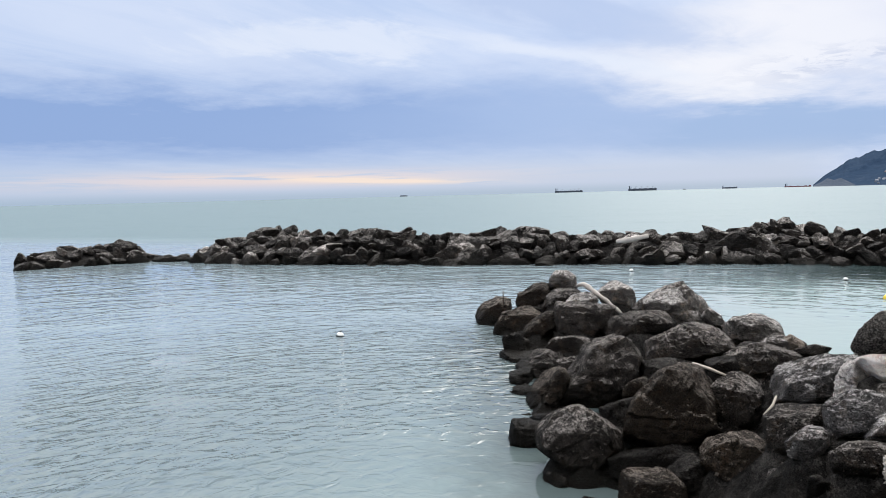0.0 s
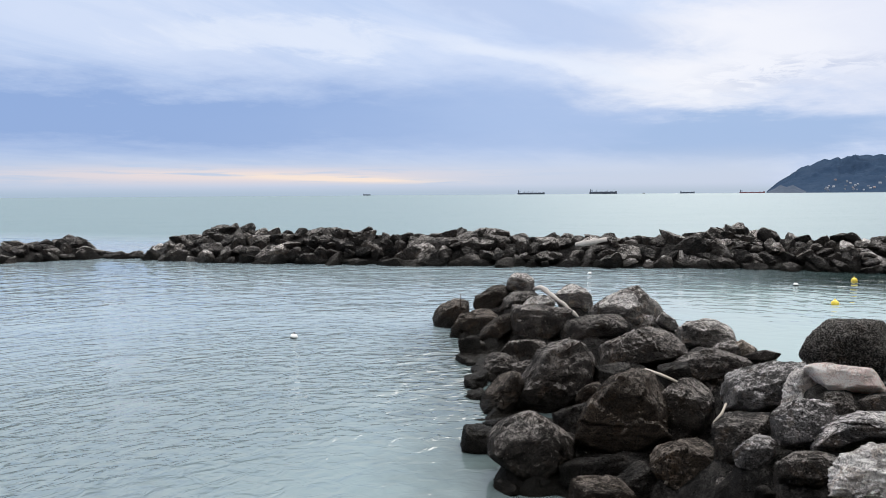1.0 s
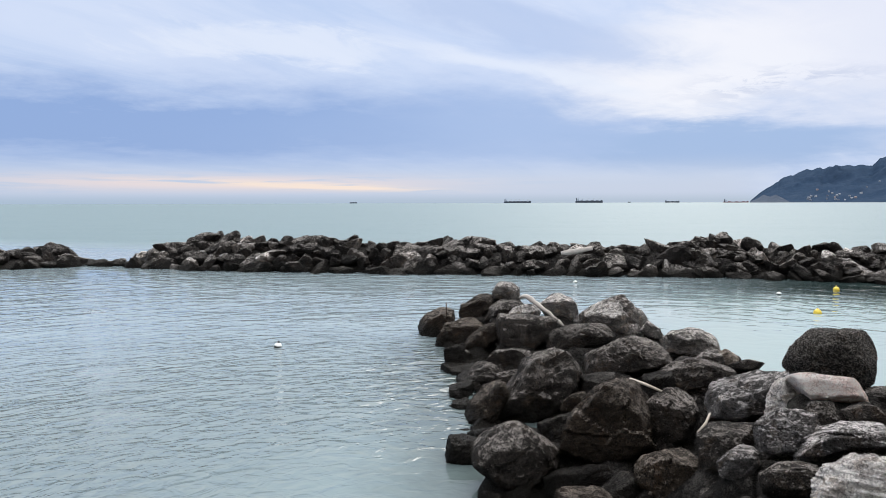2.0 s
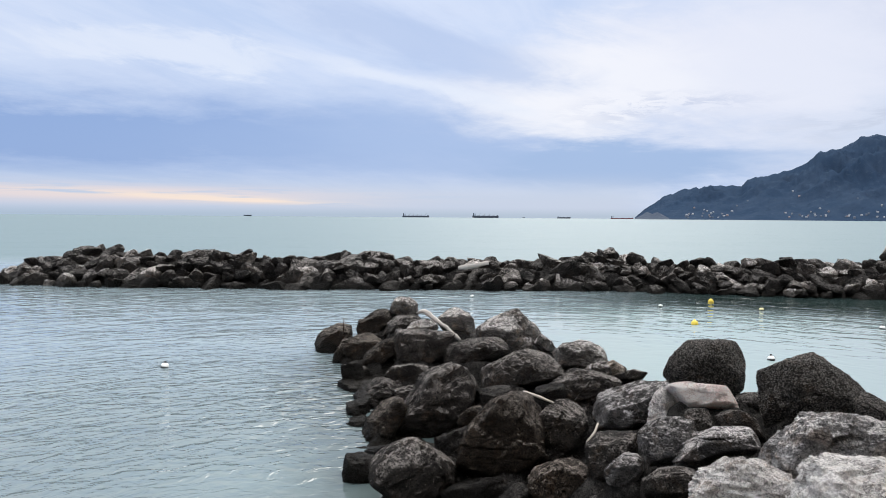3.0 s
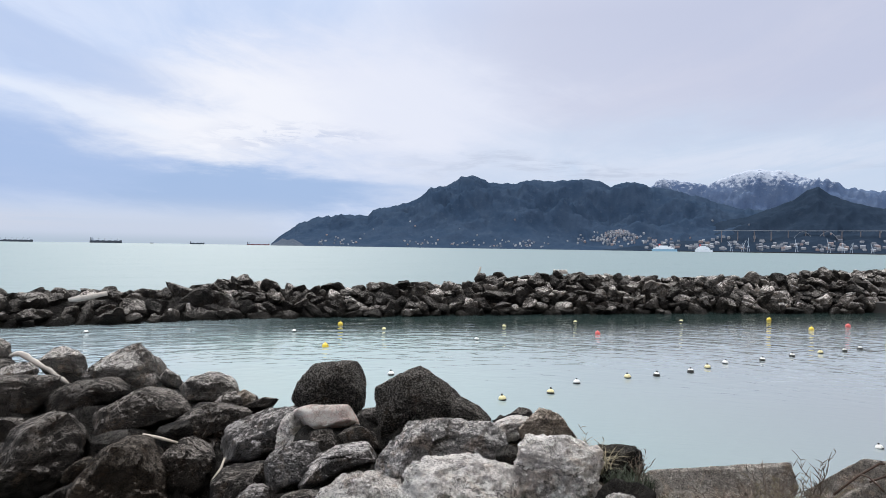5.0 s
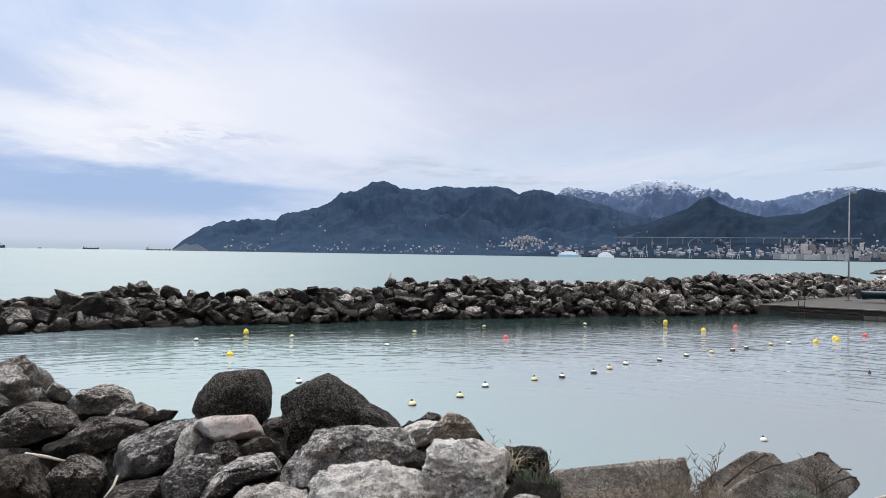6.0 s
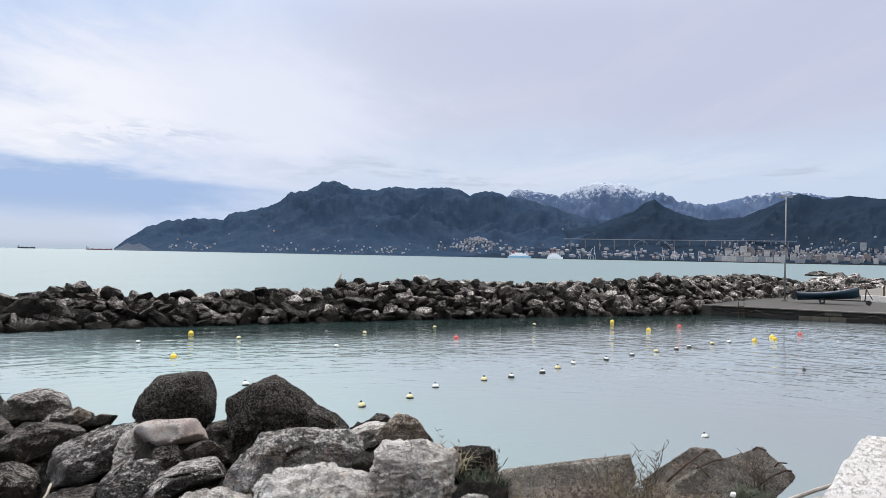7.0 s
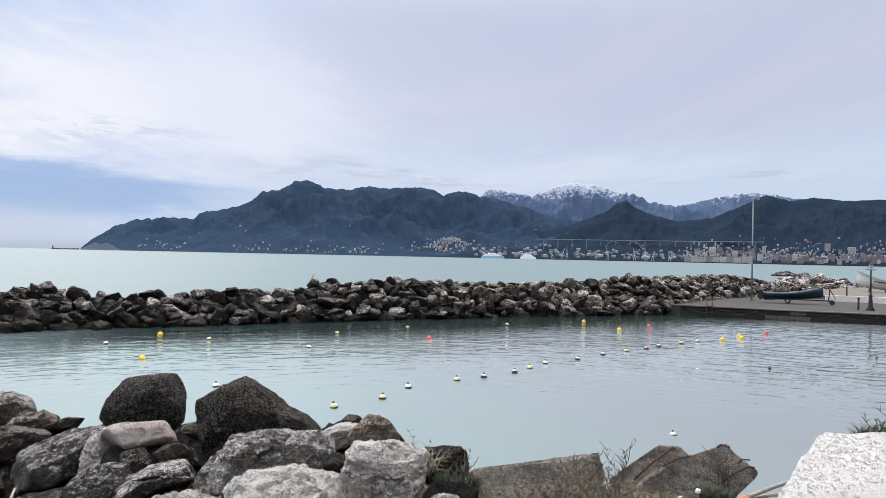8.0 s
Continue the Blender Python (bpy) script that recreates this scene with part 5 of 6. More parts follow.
def hull_shape(length, beam, depth, sheer, thick=0.05):
    """Open boat: outside and inside skins with a gunwale between."""
    nx, ny = 26, 9
    outer, inner = [], []
    for i in range(nx):
        s = i / (nx - 1)
        half = beam / 2 * (0.62 + 0.38 * math.sin(min(s * 1.9, 1.0) * 1.57)) * (1 - max(0, (s - 0.55) / 0.45) ** 2.2)
        top = depth + sheer * (s - 0.35) ** 2 * 2.2
        keel = 0.25 * depth * max(0, (s - 0.75) / 0.25) ** 2
        for j in range(ny):
            q = j / (ny - 1) * 2 - 1
            ang = q * math.pi / 2
            yy = half * math.sin(ang) if abs(q) < 0.99 else half * math.copysign(1.02, q)
            zz = keel + (top - keel) * (1 - math.cos(ang)) ** 0.85
            outer.append((s * length - length / 2, yy, zz))
            inner.append((s * length - length / 2 + (thick if i == 0 else -thick if i == nx - 1 else 0), yy * max(0, 1 - thick / max(half, 0.06)), min(zz + thick, top)))
    o = len(outer)
    f1 = grid_faces(nx, ny)
    faces = [tuple(f) for f in f1] + [tuple(int(v) + o for v in f[::-1]) for f in f1]
    for i in range(nx - 1):
        for j in (0, ny - 1):
            a_, b_ = i * ny + j, (i + 1) * ny + j
            faces.append((a_, b_, b_ + o, a_ + o))
    faces.append(tuple(range(ny)))
    faces.append(tuple(o + k for k in range(ny))[::-1])
    return outer + inner, faces


# rowing boat on a launching trailer
boat = holder("rowing_boat", pose(74.75, 8.2, 0.8 + 0.42, 0, -4, -83), "dark teal wooden rowing boat with white gunwale", "boat")
verts, faces = hull_shape(5.2, 1.6, 0.66, 0.5)
part("hull", mesh_of("hull", verts, faces), TEAL, boat)
for side in (-1, 1):
    pts = [(s * 5.2 - 2.6, side * 0.80 * (0.62 + 0.38 * math.sin(min(s * 1.9, 1.0) * 1.57)) * (1 - max(0, (s - 0.55) / 0.45) ** 2.2), 0.67 + 0.5 * (s - 0.35) ** 2 * 2.2) for s in np.linspace(0, 0.99, 18)]
    verts, faces = tube(pts, [0.024] * 18, 6)
    part("gunwale", mesh_of("gunwale", verts, faces), SUPER, boat, "white painted gunwale")
for xx in (-1.5, -0.2, 1.0):
    part("thwart", box(bmesh.new(), xx, 0, 0.48, 0.26, 1.1, 0.05, 0.01), WOOD, boat)
part("tarpaulin", box(bmesh.new(), -0.9, 0, 0.60, 1.6, 0.9, 0.12, 0.05), TEAL, boat)
part("outboard_motor", box(bmesh.new(), -2.85, 0, 0.55, 0.5, 0.40, 0.95, 0.10), IRON, boat)
part("oar", rod(bmesh.new(), (1.2, 0.2, 0.95), (3.6, 0.15, 1.25), 0.05), WOOD, boat)
trailer = holder("boat_trailer", pose(74.75, 8.2, 0.8, 0, 0, -83), "rusty steel launching trailer under the rowing boat", "trailer")
for yy in (-0.35, 0.35):
    part("beam", box(bmesh.new(), 0.5, yy, 0.40, 5.4, 0.07, 0.08), IRON, trailer)
for yy in (-0.75, 0.75):
    wheel = part("wheel", rod(bmesh.new(), (-0.5, yy - 0.09, 0.27), (-0.5, yy + 0.09, 0.27), 0.27, 0.27, 20), RUBBER, trailer)
    part("rim", rod(bmesh.new(), (-0.5, yy - 0.10, 0.27), (-0.5, yy + 0.10, 0.27), 0.12, 0.12, 14), GALV, wheel)
part("axle", rod(bmesh.new(), (-0.5, -0.75, 0.27), (-0.5, 0.75, 0.27), 0.04), GALV, trailer)
part("jockey_wheel", rod(bmesh.new(), (3.3, -0.06, 0.24), (3.3, 0.06, 0.24), 0.24, 0.24, 18), RUBBER, trailer)
part("winch_post", rod(bmesh.new(), (3.0, 0, 0.45), (3.1, 0, 1.5), 0.05), RUST, trailer)
part("handle", rod(bmesh.new(), (3.1, 0, 1.5), (3.6, 0, 0.55), 0.04), RUST, trailer)

sail_boat = holder("fishing_boat", pose(106.5, 0.4, 1.35, 0, -9, 96), "old white wooden fishing boat laid up ashore", "boat")
verts, faces = hull_shape(8.0, 2.5, 1.15, 0.9, 0.08)
part("hull", mesh_of("hull", verts, faces), BOAT_WHITE, sail_boat)
part("rubbing_strake", box(bmesh.new(), -0.6, 1.24, 0.95, 5.4, 0.07, 0.14), IRON, sail_boat)
part("rubbing_strake", box(bmesh.new(), -0.6, -1.24, 0.95, 5.4, 0.07, 0.14), IRON, sail_boat)
part("deck", box(bmesh.new(), -0.8, 0, 1.0, 5.2, 2.0, 0.06, 0.02), WOOD, sail_boat)
part("mast", rod(bmesh.new(), (0.6, 0, 0.3), (0.6, 0, 9.2), 0.08, 0.04, 8), GALV, sail_boat)
for xx in (-2.2, 0.4, 2.2):
    part("prop", box(bmesh.new(), xx, 0.7, 0.0, 0.15, 0.15, 1.1), WOOD, sail_boat)
    part("prop", box(bmesh.new(), xx, -0.7, 0.0, 0.15, 0.15, 1.1), WOOD, sail_boat)
second_mast = part("boat_mast", rod(bmesh.new(), (112.0, -0.5, 1.1), (112.3, -0.9, 9.5), 0.09, 0.05, 8), GALV)
tagged(second_mast, "bare metal boat mast standing on the shingle", "mast")
for xx, yy in ((89.2, 4.4), (70.0, 2.6)):
    post = holder("bollard", pose(xx, yy, 0.8 if xx < 80 else 1.15), "small rusty iron mooring bollard", "bollard", "bollards on the quay")
    part("stem", rod(bmesh.new(), (0, 0, 0), (0, 0, 0.9), 0.09, 0.07, 10), RUST, post)
    part("knob", rod(bmesh.new(), (0, 0, 0.9), (0, 0, 1.05), 0.13, 0.10, 10), RUST, post)

# ---------------------------------------------------------------- mooring buoys
BUOY_LABEL = {"cream": "faded cream and dark plastic mooring buoy afloat", "yellow": "round yellow plastic mooring buoy afloat", "white": "white plastic mooring buoy afloat",
              "red": "red plastic mooring buoy afloat", "black": "weed-blackened mooring buoy with pale top", "small": "small black plastic float in the basin"}


def cup(r, z0, z1, centre, sides=16, rings=6):
    """The zone of a ball between two heights, closed above and below."""
    verts, faces = [], []
    for k in range(rings + 1):
        z = z0 + (z1 - z0) * k / rings
        q = math.sqrt(max(r * r - (z - centre) ** 2, 0.0004))
        verts += [(q * math.cos(6.2832 * s / sides), q * math.sin(6.2832 * s / sides), z) for s in range(sides)]
    for k in range(rings):
        for s in range(sides):
            t = (s + 1) % sides
            faces.append((k * sides + s, k * sides + t, (k + 1) * sides + t, (k + 1) * sides + s))
    faces.append(tuple(range(sides))[::-1])
    faces.append(tuple(range(rings * sides, (rings + 1) * sides)))
    return verts, faces


def make_buoy(kind, r):
    top, low = {"cream": (CREAM, BLACK_P), "yellow": (YELLOW, YELLOW), "white": (WHITE_P, BLACK_P), "red": (RED_P, RED_P), "black": (WHITE_P, BLACK_P), "small": (BLACK_P, BLACK_P)}[kind]
    thing = holder("mooring_buoy", pose(0, 0, 0), BUOY_LABEL[kind], "buoy", "mooring buoys")
    cut = 0.15 if kind == "black" else 0.095
    v, f = cup(r, -0.10, cut, 0.08)
    part("lower_shell", mesh_of("lower_shell", v, f), low, thing)
    v, f = cup(r, cut, 0.08 + r * 0.98, 0.08)
    part("upper_shell", mesh_of("upper_shell", v, f), top, thing)
    eye = part("eye", rod(bmesh.new(), (0, 0, 0.06 + r), (0, 0, 0.13 + r), 0.035, 0.03, 8), low, thing)
    return thing


BUOYS = {
    "cream": [(16.02, 14.36), (17.93, 14.01), (22.31, 13.90), (26.73, 13.01), (34.87, 11.52), (40.47, 10.19), (23.9, 30.5), (36.05, 26.33), (42.49, 22.53), (30.6, 27.5)],
    "yellow": [(23.34, 33.99), (17.77, 27.01), (48.69, 19.36), (44.98, 15.37), (43.74, 8.64), (46.55, 8.18), (45.63, 7.86)],
    "white": [(19.95, 14.45), (28.34, 13.05), (15.85, 19.69), (42.04, 9.65), (19.4, 32.6), (25.1, 24.4), (10.7, 38.5), (-3.5, 22.3), (19.26, 5.06)],
    "red": [(32.22, 22.0), (48.92, 14.54), (49.78, 7.08)],
    "black": [(23.51, 13.43), (25.26, 12.98), (30.48, 12.40), (32.79, 12.02), (36.51, 11.0), (37.96, 10.76)],
    "small": [(33.56, 4.66), (41.25, 0.80)],
}
rng = random.Random(6)
for kind, spots in BUOYS.items():
    first = None
    for x, y in spots:
        m = pose(x, y, -0.055, rng.uniform(-10, 10), rng.uniform(-10, 10), rng.uniform(0, 360))
        if math.hypot(x, y) < 21:
            m = m @ Matrix.Diagonal((0.75, 0.75, 0.75, 1))
        if first is None:
            first = make_buoy(kind, 0.155 if kind in ("yellow", "red") else 0.07 if kind == "small" else 0.125)
            first.matrix_world = m
        else:
            copy_thing(first, m)

# ---------------------------------------------------------------- near bank: slabs, wall, plants, litter


tilted = [o_ for o_ in bpy.data.objects if o_.name.startswith("concrete_slab")][-1]
BAR_FROM = tilted.matrix_world.inverted()
for p, q, r_ in (((7.55, 2.44, 2.38), (7.89, 2.15, 2.68), 0.011), ((7.59, 2.15, 2.57), (7.88, 1.92, 2.65), 0.010), ((7.63, 2.24, 2.61), (7.55, 2.07, 2.57), 0.008), ((7.86, 1.68, 2.78), (7.83, 1.60, 2.82), 0.009), ((7.65, 1.57, 2.51), (7.78, 1.36, 2.66), 0.010), ((7.82, 1.47, 2.66), (7.84, 1.41, 2.71), 0.008)):
    p, q = BAR_FROM @ Vector(p), BAR_FROM @ Vector(q)
    verts, faces = tube([p, (p + q) / 2 + Vector((0, 0, 0.02)), q, q + (q - p).normalized() * 0.05 + Vector((0.01, 0, -0.03))], [r_] * 4, 6)
    part("reinforcing_bar", mesh_of("reinforcing_bar", verts, faces), RUST, tilted, "rusty bent iron bar")

WALL = [(2.0, 0.79), (6.02, 0.62), (6.30, 0.0), (6.6, -0.7), (2.0, -0.6)]
bm = slab(WALL, 1.5, 3.5)
bmesh.ops.bevel(bm, geom=[e for e in bm.edges if abs(e.verts[0].co.z - 3.5) < 1e-4 and abs(e.verts[1].co.z - 3.5) < 1e-4], offset=0.035, segments=3, affect="EDGES")
bmesh.ops.triangulate(bm, faces=bm.faces)
for _ in range(5):
    bmesh.ops.subdivide_edges(bm, edges=[e for e in bm.edges if e.calc_length() > 0.14 and min(e.verts[0].co.z, e.verts[1].co.z) > 2.6], cuts=1)
    bmesh.ops.triangulate(bm, faces=bm.faces)
p = np.array([v.co[:] for v in bm.verts])
lump = 0.012 * fractal(p * 4.0, 91, 4)
for v, d in zip(bm.verts, lump):
    v.co.z += d
    v.co.y += d * 0.8
wall_white = part("wall_parapet", bm, WALL_PAINT)
tagged(wall_white, "thick parapet wall with flaking white paint", "wall", kind="structure")

# promenade under the camera
prom = part("floor_promenade", slab([(-14, 0.9), (2.0, 0.9), (2.0, -8), (-14, -8)], 1.0, 3.1), CONCRETE)
tagged(prom, "worn concrete promenade behind the shore boulders", "promenade", kind="structure")


def dead_bush(x, y, z, height, stems, seed, label, spread=0.5, mat=TWIG):
    thing = holder("dead_shrub", pose(x, y, z), label, "shrub")
    rng = random.Random(seed)
    for k in range(stems):
        a = rng.uniform(0, 6.2832)
        h = height * rng.uniform(0.5, 1.0)
        lean = spread * rng.uniform(0.15, 1.0)
        pts = [Vector((0.05 * math.cos(a), 0.05 * math.sin(a), -0.1))]
        for j in range(1, 6):
            f_ = j / 5
            pts.append(Vector((math.cos(a) * lean * h * f_ + rng.uniform(-0.03, 0.03), math.sin(a) * lean * h * f_ + rng.uniform(-0.03, 0.03), h * f_ ** 0.9)))
        vv, ff = tube(pts, [0.0058 * (1 - 0.14 * j) for j in range(6)], 5)
        for j in (1, 2, 2, 3, 3, 4, 4, 5, 5):
            b0 = pts[j]
            side = Vector((rng.uniform(-1, 1), rng.uniform(-1, 1), rng.uniform(0.2, 1.0))) * h * 0.22
            v2, f2 = tube([b0, b0 + side * 0.5 + Vector((0, 0, 0.01)), b0 + side], [0.0032, 0.0026, 0.0016], 4)
            o = len(vv)
            vv += v2
            ff += [tuple(i + o for i in f) for f in f2]
        part("stem", mesh_of("stem", vv, ff), mat, thing)
    return thing


def blades(name, x, y, z, radius, height, count, seed, mat, label, category="grass", droop=0.6):
    """A tuft of long thin bent blades."""
    rng = random.Random(seed)
    vv, ff = [], []
    for _ in range(count):
        a, d = rng.uniform(0, 6.2832), radius * math.sqrt(rng.random())
        bx0, by0 = math.cos(a) * d, math.sin(a) * d
        a2, h, w = rng.uniform(0, 6.2832), height * rng.uniform(0.4, 1.0), rng.uniform(0.004, 0.011)
        ex, ey = math.cos(a2), math.sin(a2)
        o = len(vv)
        for k in range(5):
            f_ = k / 4
            px_, py_, pz_ = bx0 + ex * droop * h * f_ ** 2, by0 + ey * droop * h * f_ ** 2, h * (f_ - 0.35 * droop * f_ ** 2)
            q = w * (1 - f_ * 0.9)
            vv += [(px_ - ey * q, py_ + ex * q, pz_), (px_ + ey * q, py_ - ex * q, pz_)]
        ff += [(o + 2 * k, o + 2 * k + 1, o + 2 * k + 3, o + 2 * k + 2) for k in range(4)]
    ob = part(name, mesh_of(name, vv, ff), mat)
    ob.matrix_world = pose(x, y, z)
    return tagged(ob, label, category, kind="stuff")


dead_bush(6.98, 2.42, 2.40, 0.52, 7, 3, "leafless dead shrub growing beside the slab", 0.55)
dead_bush(7.00, 2.80, 2.25, 0.40, 9, 5, "tangle of dry brown stems on the bank", 1.1)
dead_bush(6.45, 2.70, 2.25, 0.35, 10, 8, "tangle of dry brown stems on the bank", 1.4)
dead_bush(6.33, 4.34, 2.42, 0.36, 8, 9, "small dry seeded weed above the boulders", 0.8, STRAW)
dead_bush(6.36, 0.22, 3.35, 0.30, 6, 12, "thin dry weed stalks behind the parapet", 0.6)
dead_bush(7.62, 1.55, 2.50, 0.30, 14, 14, "dry stems hanging over the broken slab", 1.2)
blades("grass_tuft", 7.40, 1.62, 2.40, 0.13, 0.20, 340, 21, LEAF, "green weeds growing by the broken slab", "grass", 1.1)
blades("grass_tuft", 6.40, 0.22, 3.36, 0.20, 0.20, 420, 22, LEAF, "green weeds growing behind the parapet")
blades("grass_tuft", 6.52, 4.02, 2.26, 0.26, 0.22, 420, 23, LEAF, "grass sprouting between shore boulders")
blades("grass_tuft", 6.95, 1.88, 2.34, 0.16, 0.14, 260, 24, LEAF, "green weeds on the littered bank")
TANGLES = ((6.10, 3.41, 2.27, 0.16, 10, 1.6), (6.28, 3.08, 2.28, 0.24, 12, 1.6), (6.40, 2.81, 2.30, 0.34, 16, 1.5), (6.50, 2.57, 2.32, 0.40, 18, 1.4), (6.59, 2.33, 2.35, 0.36, 18, 1.5), (6.66, 2.09, 2.38, 0.24, 14, 1.7),
    (6.74, 1.83, 2.41, 0.16, 12, 1.8), (6.80, 1.55, 2.44, 0.14, 10, 1.8), (6.45, 2.95, 2.28, 0.22, 12, 1.8), (6.62, 2.45, 2.33, 0.30, 14, 1.8), (6.55, 3.95, 2.35, 0.30, 8, 1.0))
for k, (x, y, z, h, st, sp) in enumerate(TANGLES):
    dead_bush(x, y, z, h, st, 40 + k, "low tangle of dead brown stems on the bank", sp, TWIG if k % 3 else STRAW)
blades("dry_grass", 6.5, 2.7, 2.28, 0.5, 0.30, 700, 31, TWIG, "dead brown stalks matted before the slabs", "grass", 1.6)
blades("dry_grass", 6.72, 2.0, 2.36, 0.35, 0.20, 420, 32, STRAW, "pale dry stalks matted before the slabs", "grass", 1.6)
blades("dry_grass", 6.6, 2.6, 2.15, 0.75, 0.34, 900, 25, STRAW, "dry matted grass and stalks on the bank", "grass", 1.3)
blades("dry_grass", 7.3, 2.1, 2.2, 0.60, 0.30, 600, 26, TWIG, "dry matted stalks below the broken slab", "grass", 1.4)
blades("dry_grass", 6.2, 4.45, 2.45, 0.35, 0.30, 260, 27, STRAW, "dry grass between pale boulders", "grass", 1.3)
drift_piece("driftwood_branch", [(6.55, 1.75, 2.42), (6.8, 1.4, 2.55), (7.05, 1.05, 2.72), (7.2, 0.85, 2.80)], [0.016, 0.02, 0.018, 0.014], DRIFT, "bleached branch lying across the littered bank")
drift_piece("driftwood_branch", [(6.9, 1.35, 2.58), (7.15, 0.95, 2.66), (7.3, 0.7, 2.70)], [0.014, 0.016, 0.01], STICK, "second bleached branch on the littered bank")
junk = holder("rusty_can", pose(6.75, 1.28, 2.56, 70, 20, 40), "crushed rusty orange can lying in the litter", "can")
part("side", rod(bmesh.new(), (0, 0, -0.12), (0, 0, 0.12), 0.09, 0.085, 16), ORANGE_P, junk)
part("lid", rod(bmesh.new(), (0, 0, 0.12), (0, 0, 0.135), 0.08, 0.08, 16), BLACK_P, junk)
for k, (x, y, z, w) in enumerate(((7.13, 1.70, 2.53, 0.06), (7.0, 1.82, 2.47, 0.06), (6.7, 1.55, 2.46, 0.10), (6.5, 1.45, 2.45, 0.12))):
    verts, faces = stone_shape(1200 + k, w * 0.6, w * 0.4, w * 0.25, (), 2, 8, 1.4)
    ob = part("plastic_scrap", mesh_of("plastic_scrap", verts, faces, False), WHITE_P)
    ob.matrix_world = pose(x, y, z, 15 * k, -10 * k, 50 * k)
    tagged(ob, "crumpled white plastic scrap in the litter", "litter")

# ---------------------------------------------------------------- ships


def bearing_pose(bearing, dist, turn=0.0):
    return pose(-math.sin(radians(bearing)) * dist, math.cos(radians(bearing)) * dist, 0, 0, 0, bearing + turn)


def cargo_ship(bearing, dist, length, hull_mat, label, masts, house=-1, deck=9.0):
    thing = holder("cargo_ship", bearing_pose(bearing, dist), label, "ship", "ships at anchor")
    beam = length * 0.15
    bm = bmesh.new()
    outline = [(-0.5, -0.36), (-0.48, -0.5), (0.40, -0.5), (0.5, 0), (0.40, 0.5), (-0.48, 0.5), (-0.5, 0.36)]
    outline = [(-house * x * length, y * beam) for x, y in outline]
    if house < 0:
        outline = [(-x, y) for x, y in outline]
    part("hull", slab(outline, -2.0, deck), hull_mat, thing)
    part("forecastle", box(bmesh.new(), -house * 0.455 * length, 0, deck + 1.4, length * 0.07, beam * 0.7, 2.8), hull_mat, thing)
    house_ob = part("deckhouse", box(bmesh.new(), house * 0.41 * length, 0, deck + length * 0.04, length * 0.075, beam * 0.85, length * 0.08), SUPER, thing)
    part("funnel", box(bmesh.new(), house * 0.46 * length, 0, deck + length * 0.05, length * 0.03, beam * 0.3, length * 0.10), HULL, house_ob)
    part("radar_mast", rod(bmesh.new(), (house * 0.41 * length, 0, deck + length * 0.08), (house * 0.41 * length, 0, deck + length * 0.125), 1.0), SUPER, house_ob)
    for k in range(masts):
        xx = -house * length * (0.36 - 0.60 * k / max(masts - 1, 1)) if masts > 1 else 0
        crane_ = part("deck_crane", rod(bmesh.new(), (xx, 0, deck), (xx, 0, deck + length * 0.075), 1.5, 1.2), SUPER, thing)
        part("jib", rod(bmesh.new(), (xx, 0, deck + length * 0.06), (xx + length * 0.05, 0, deck + length * 0.085), 0.8), SUPER, crane_)
    for k in range(max(masts, 3)):
        xx = -house * length * (0.30 - 0.56 * k / max(max(masts, 3) - 1, 1))
        part("hatch_cover", box(bmesh.new(), xx, 0, deck + 0.8, length * 0.10, beam * 0.6, 1.6), hull_mat, thing)
    return thing


cargo_ship(-10.54, 4000, 157, HULL, "dark bulk cargo ship with deck cranes at anchor", 5)
cargo_ship(-16.39, 3950, 151, HULL, "large dark bulk carrier with tall deck cranes", 4, -1, 12.0)
cargo_ship(-22.88, 4000, 76, HULL, "small dark coaster riding at anchor", 0, -1, 7.0)
cargo_ship(-27.55, 3600, 112, HULL_RED, "low dark red tanker with a pale bridge", 0, -1, 4.5)
cargo_ship(3.18, 4300, 46, HULL, "small distant ship on the open sea", 1, -1, 6.5)
cargo_ship(-19.58, 4300, 15, HULL, "tiny distant boat on the horizon", 0, -1, 4.0)
for bearing, dist, length, mat in ((-60.76, 3200, 108, SHIP_BLUE), (-63.7, 3190, 72, SHIP_WHITE)):
    ferry = holder("ferry", bearing_pose(bearing, dist), "white passenger ferry moored in the far port", "ship")
    part("hull", slab([(-length / 2, -9), (length * 0.4, -9), (length / 2, 0), (length * 0.4, 9), (-length / 2, 9)], -2, 10), mat, ferry)
    for k, (w, z) in enumerate(((0.8, 13), (0.62, 18), (0.35, 23))):
        part("deck", box(bmesh.new(), -0.04 * length, 0, z, length * w, 15 - 2 * k, 5.5), SHIP_WHITE, ferry)
    part("funnel", box(bmesh.new(), -0.2 * length, 0, 29, 7, 6, 8), RED_P, ferry)

# ---------------------------------------------------------------- town, port and viaduct on the far shore


def settle(bearing, height_deg, lands, start=3260.0):
    """Where a sight line at that height first meets the land."""
    t = math.tan(radians(height_deg))
    for dist in np.arange(start, 4450, 12.0):
        z = max(g(bearing, dist) for g in lands)
        if z >= 4.6 + t * dist:
            return dist, z
    return None


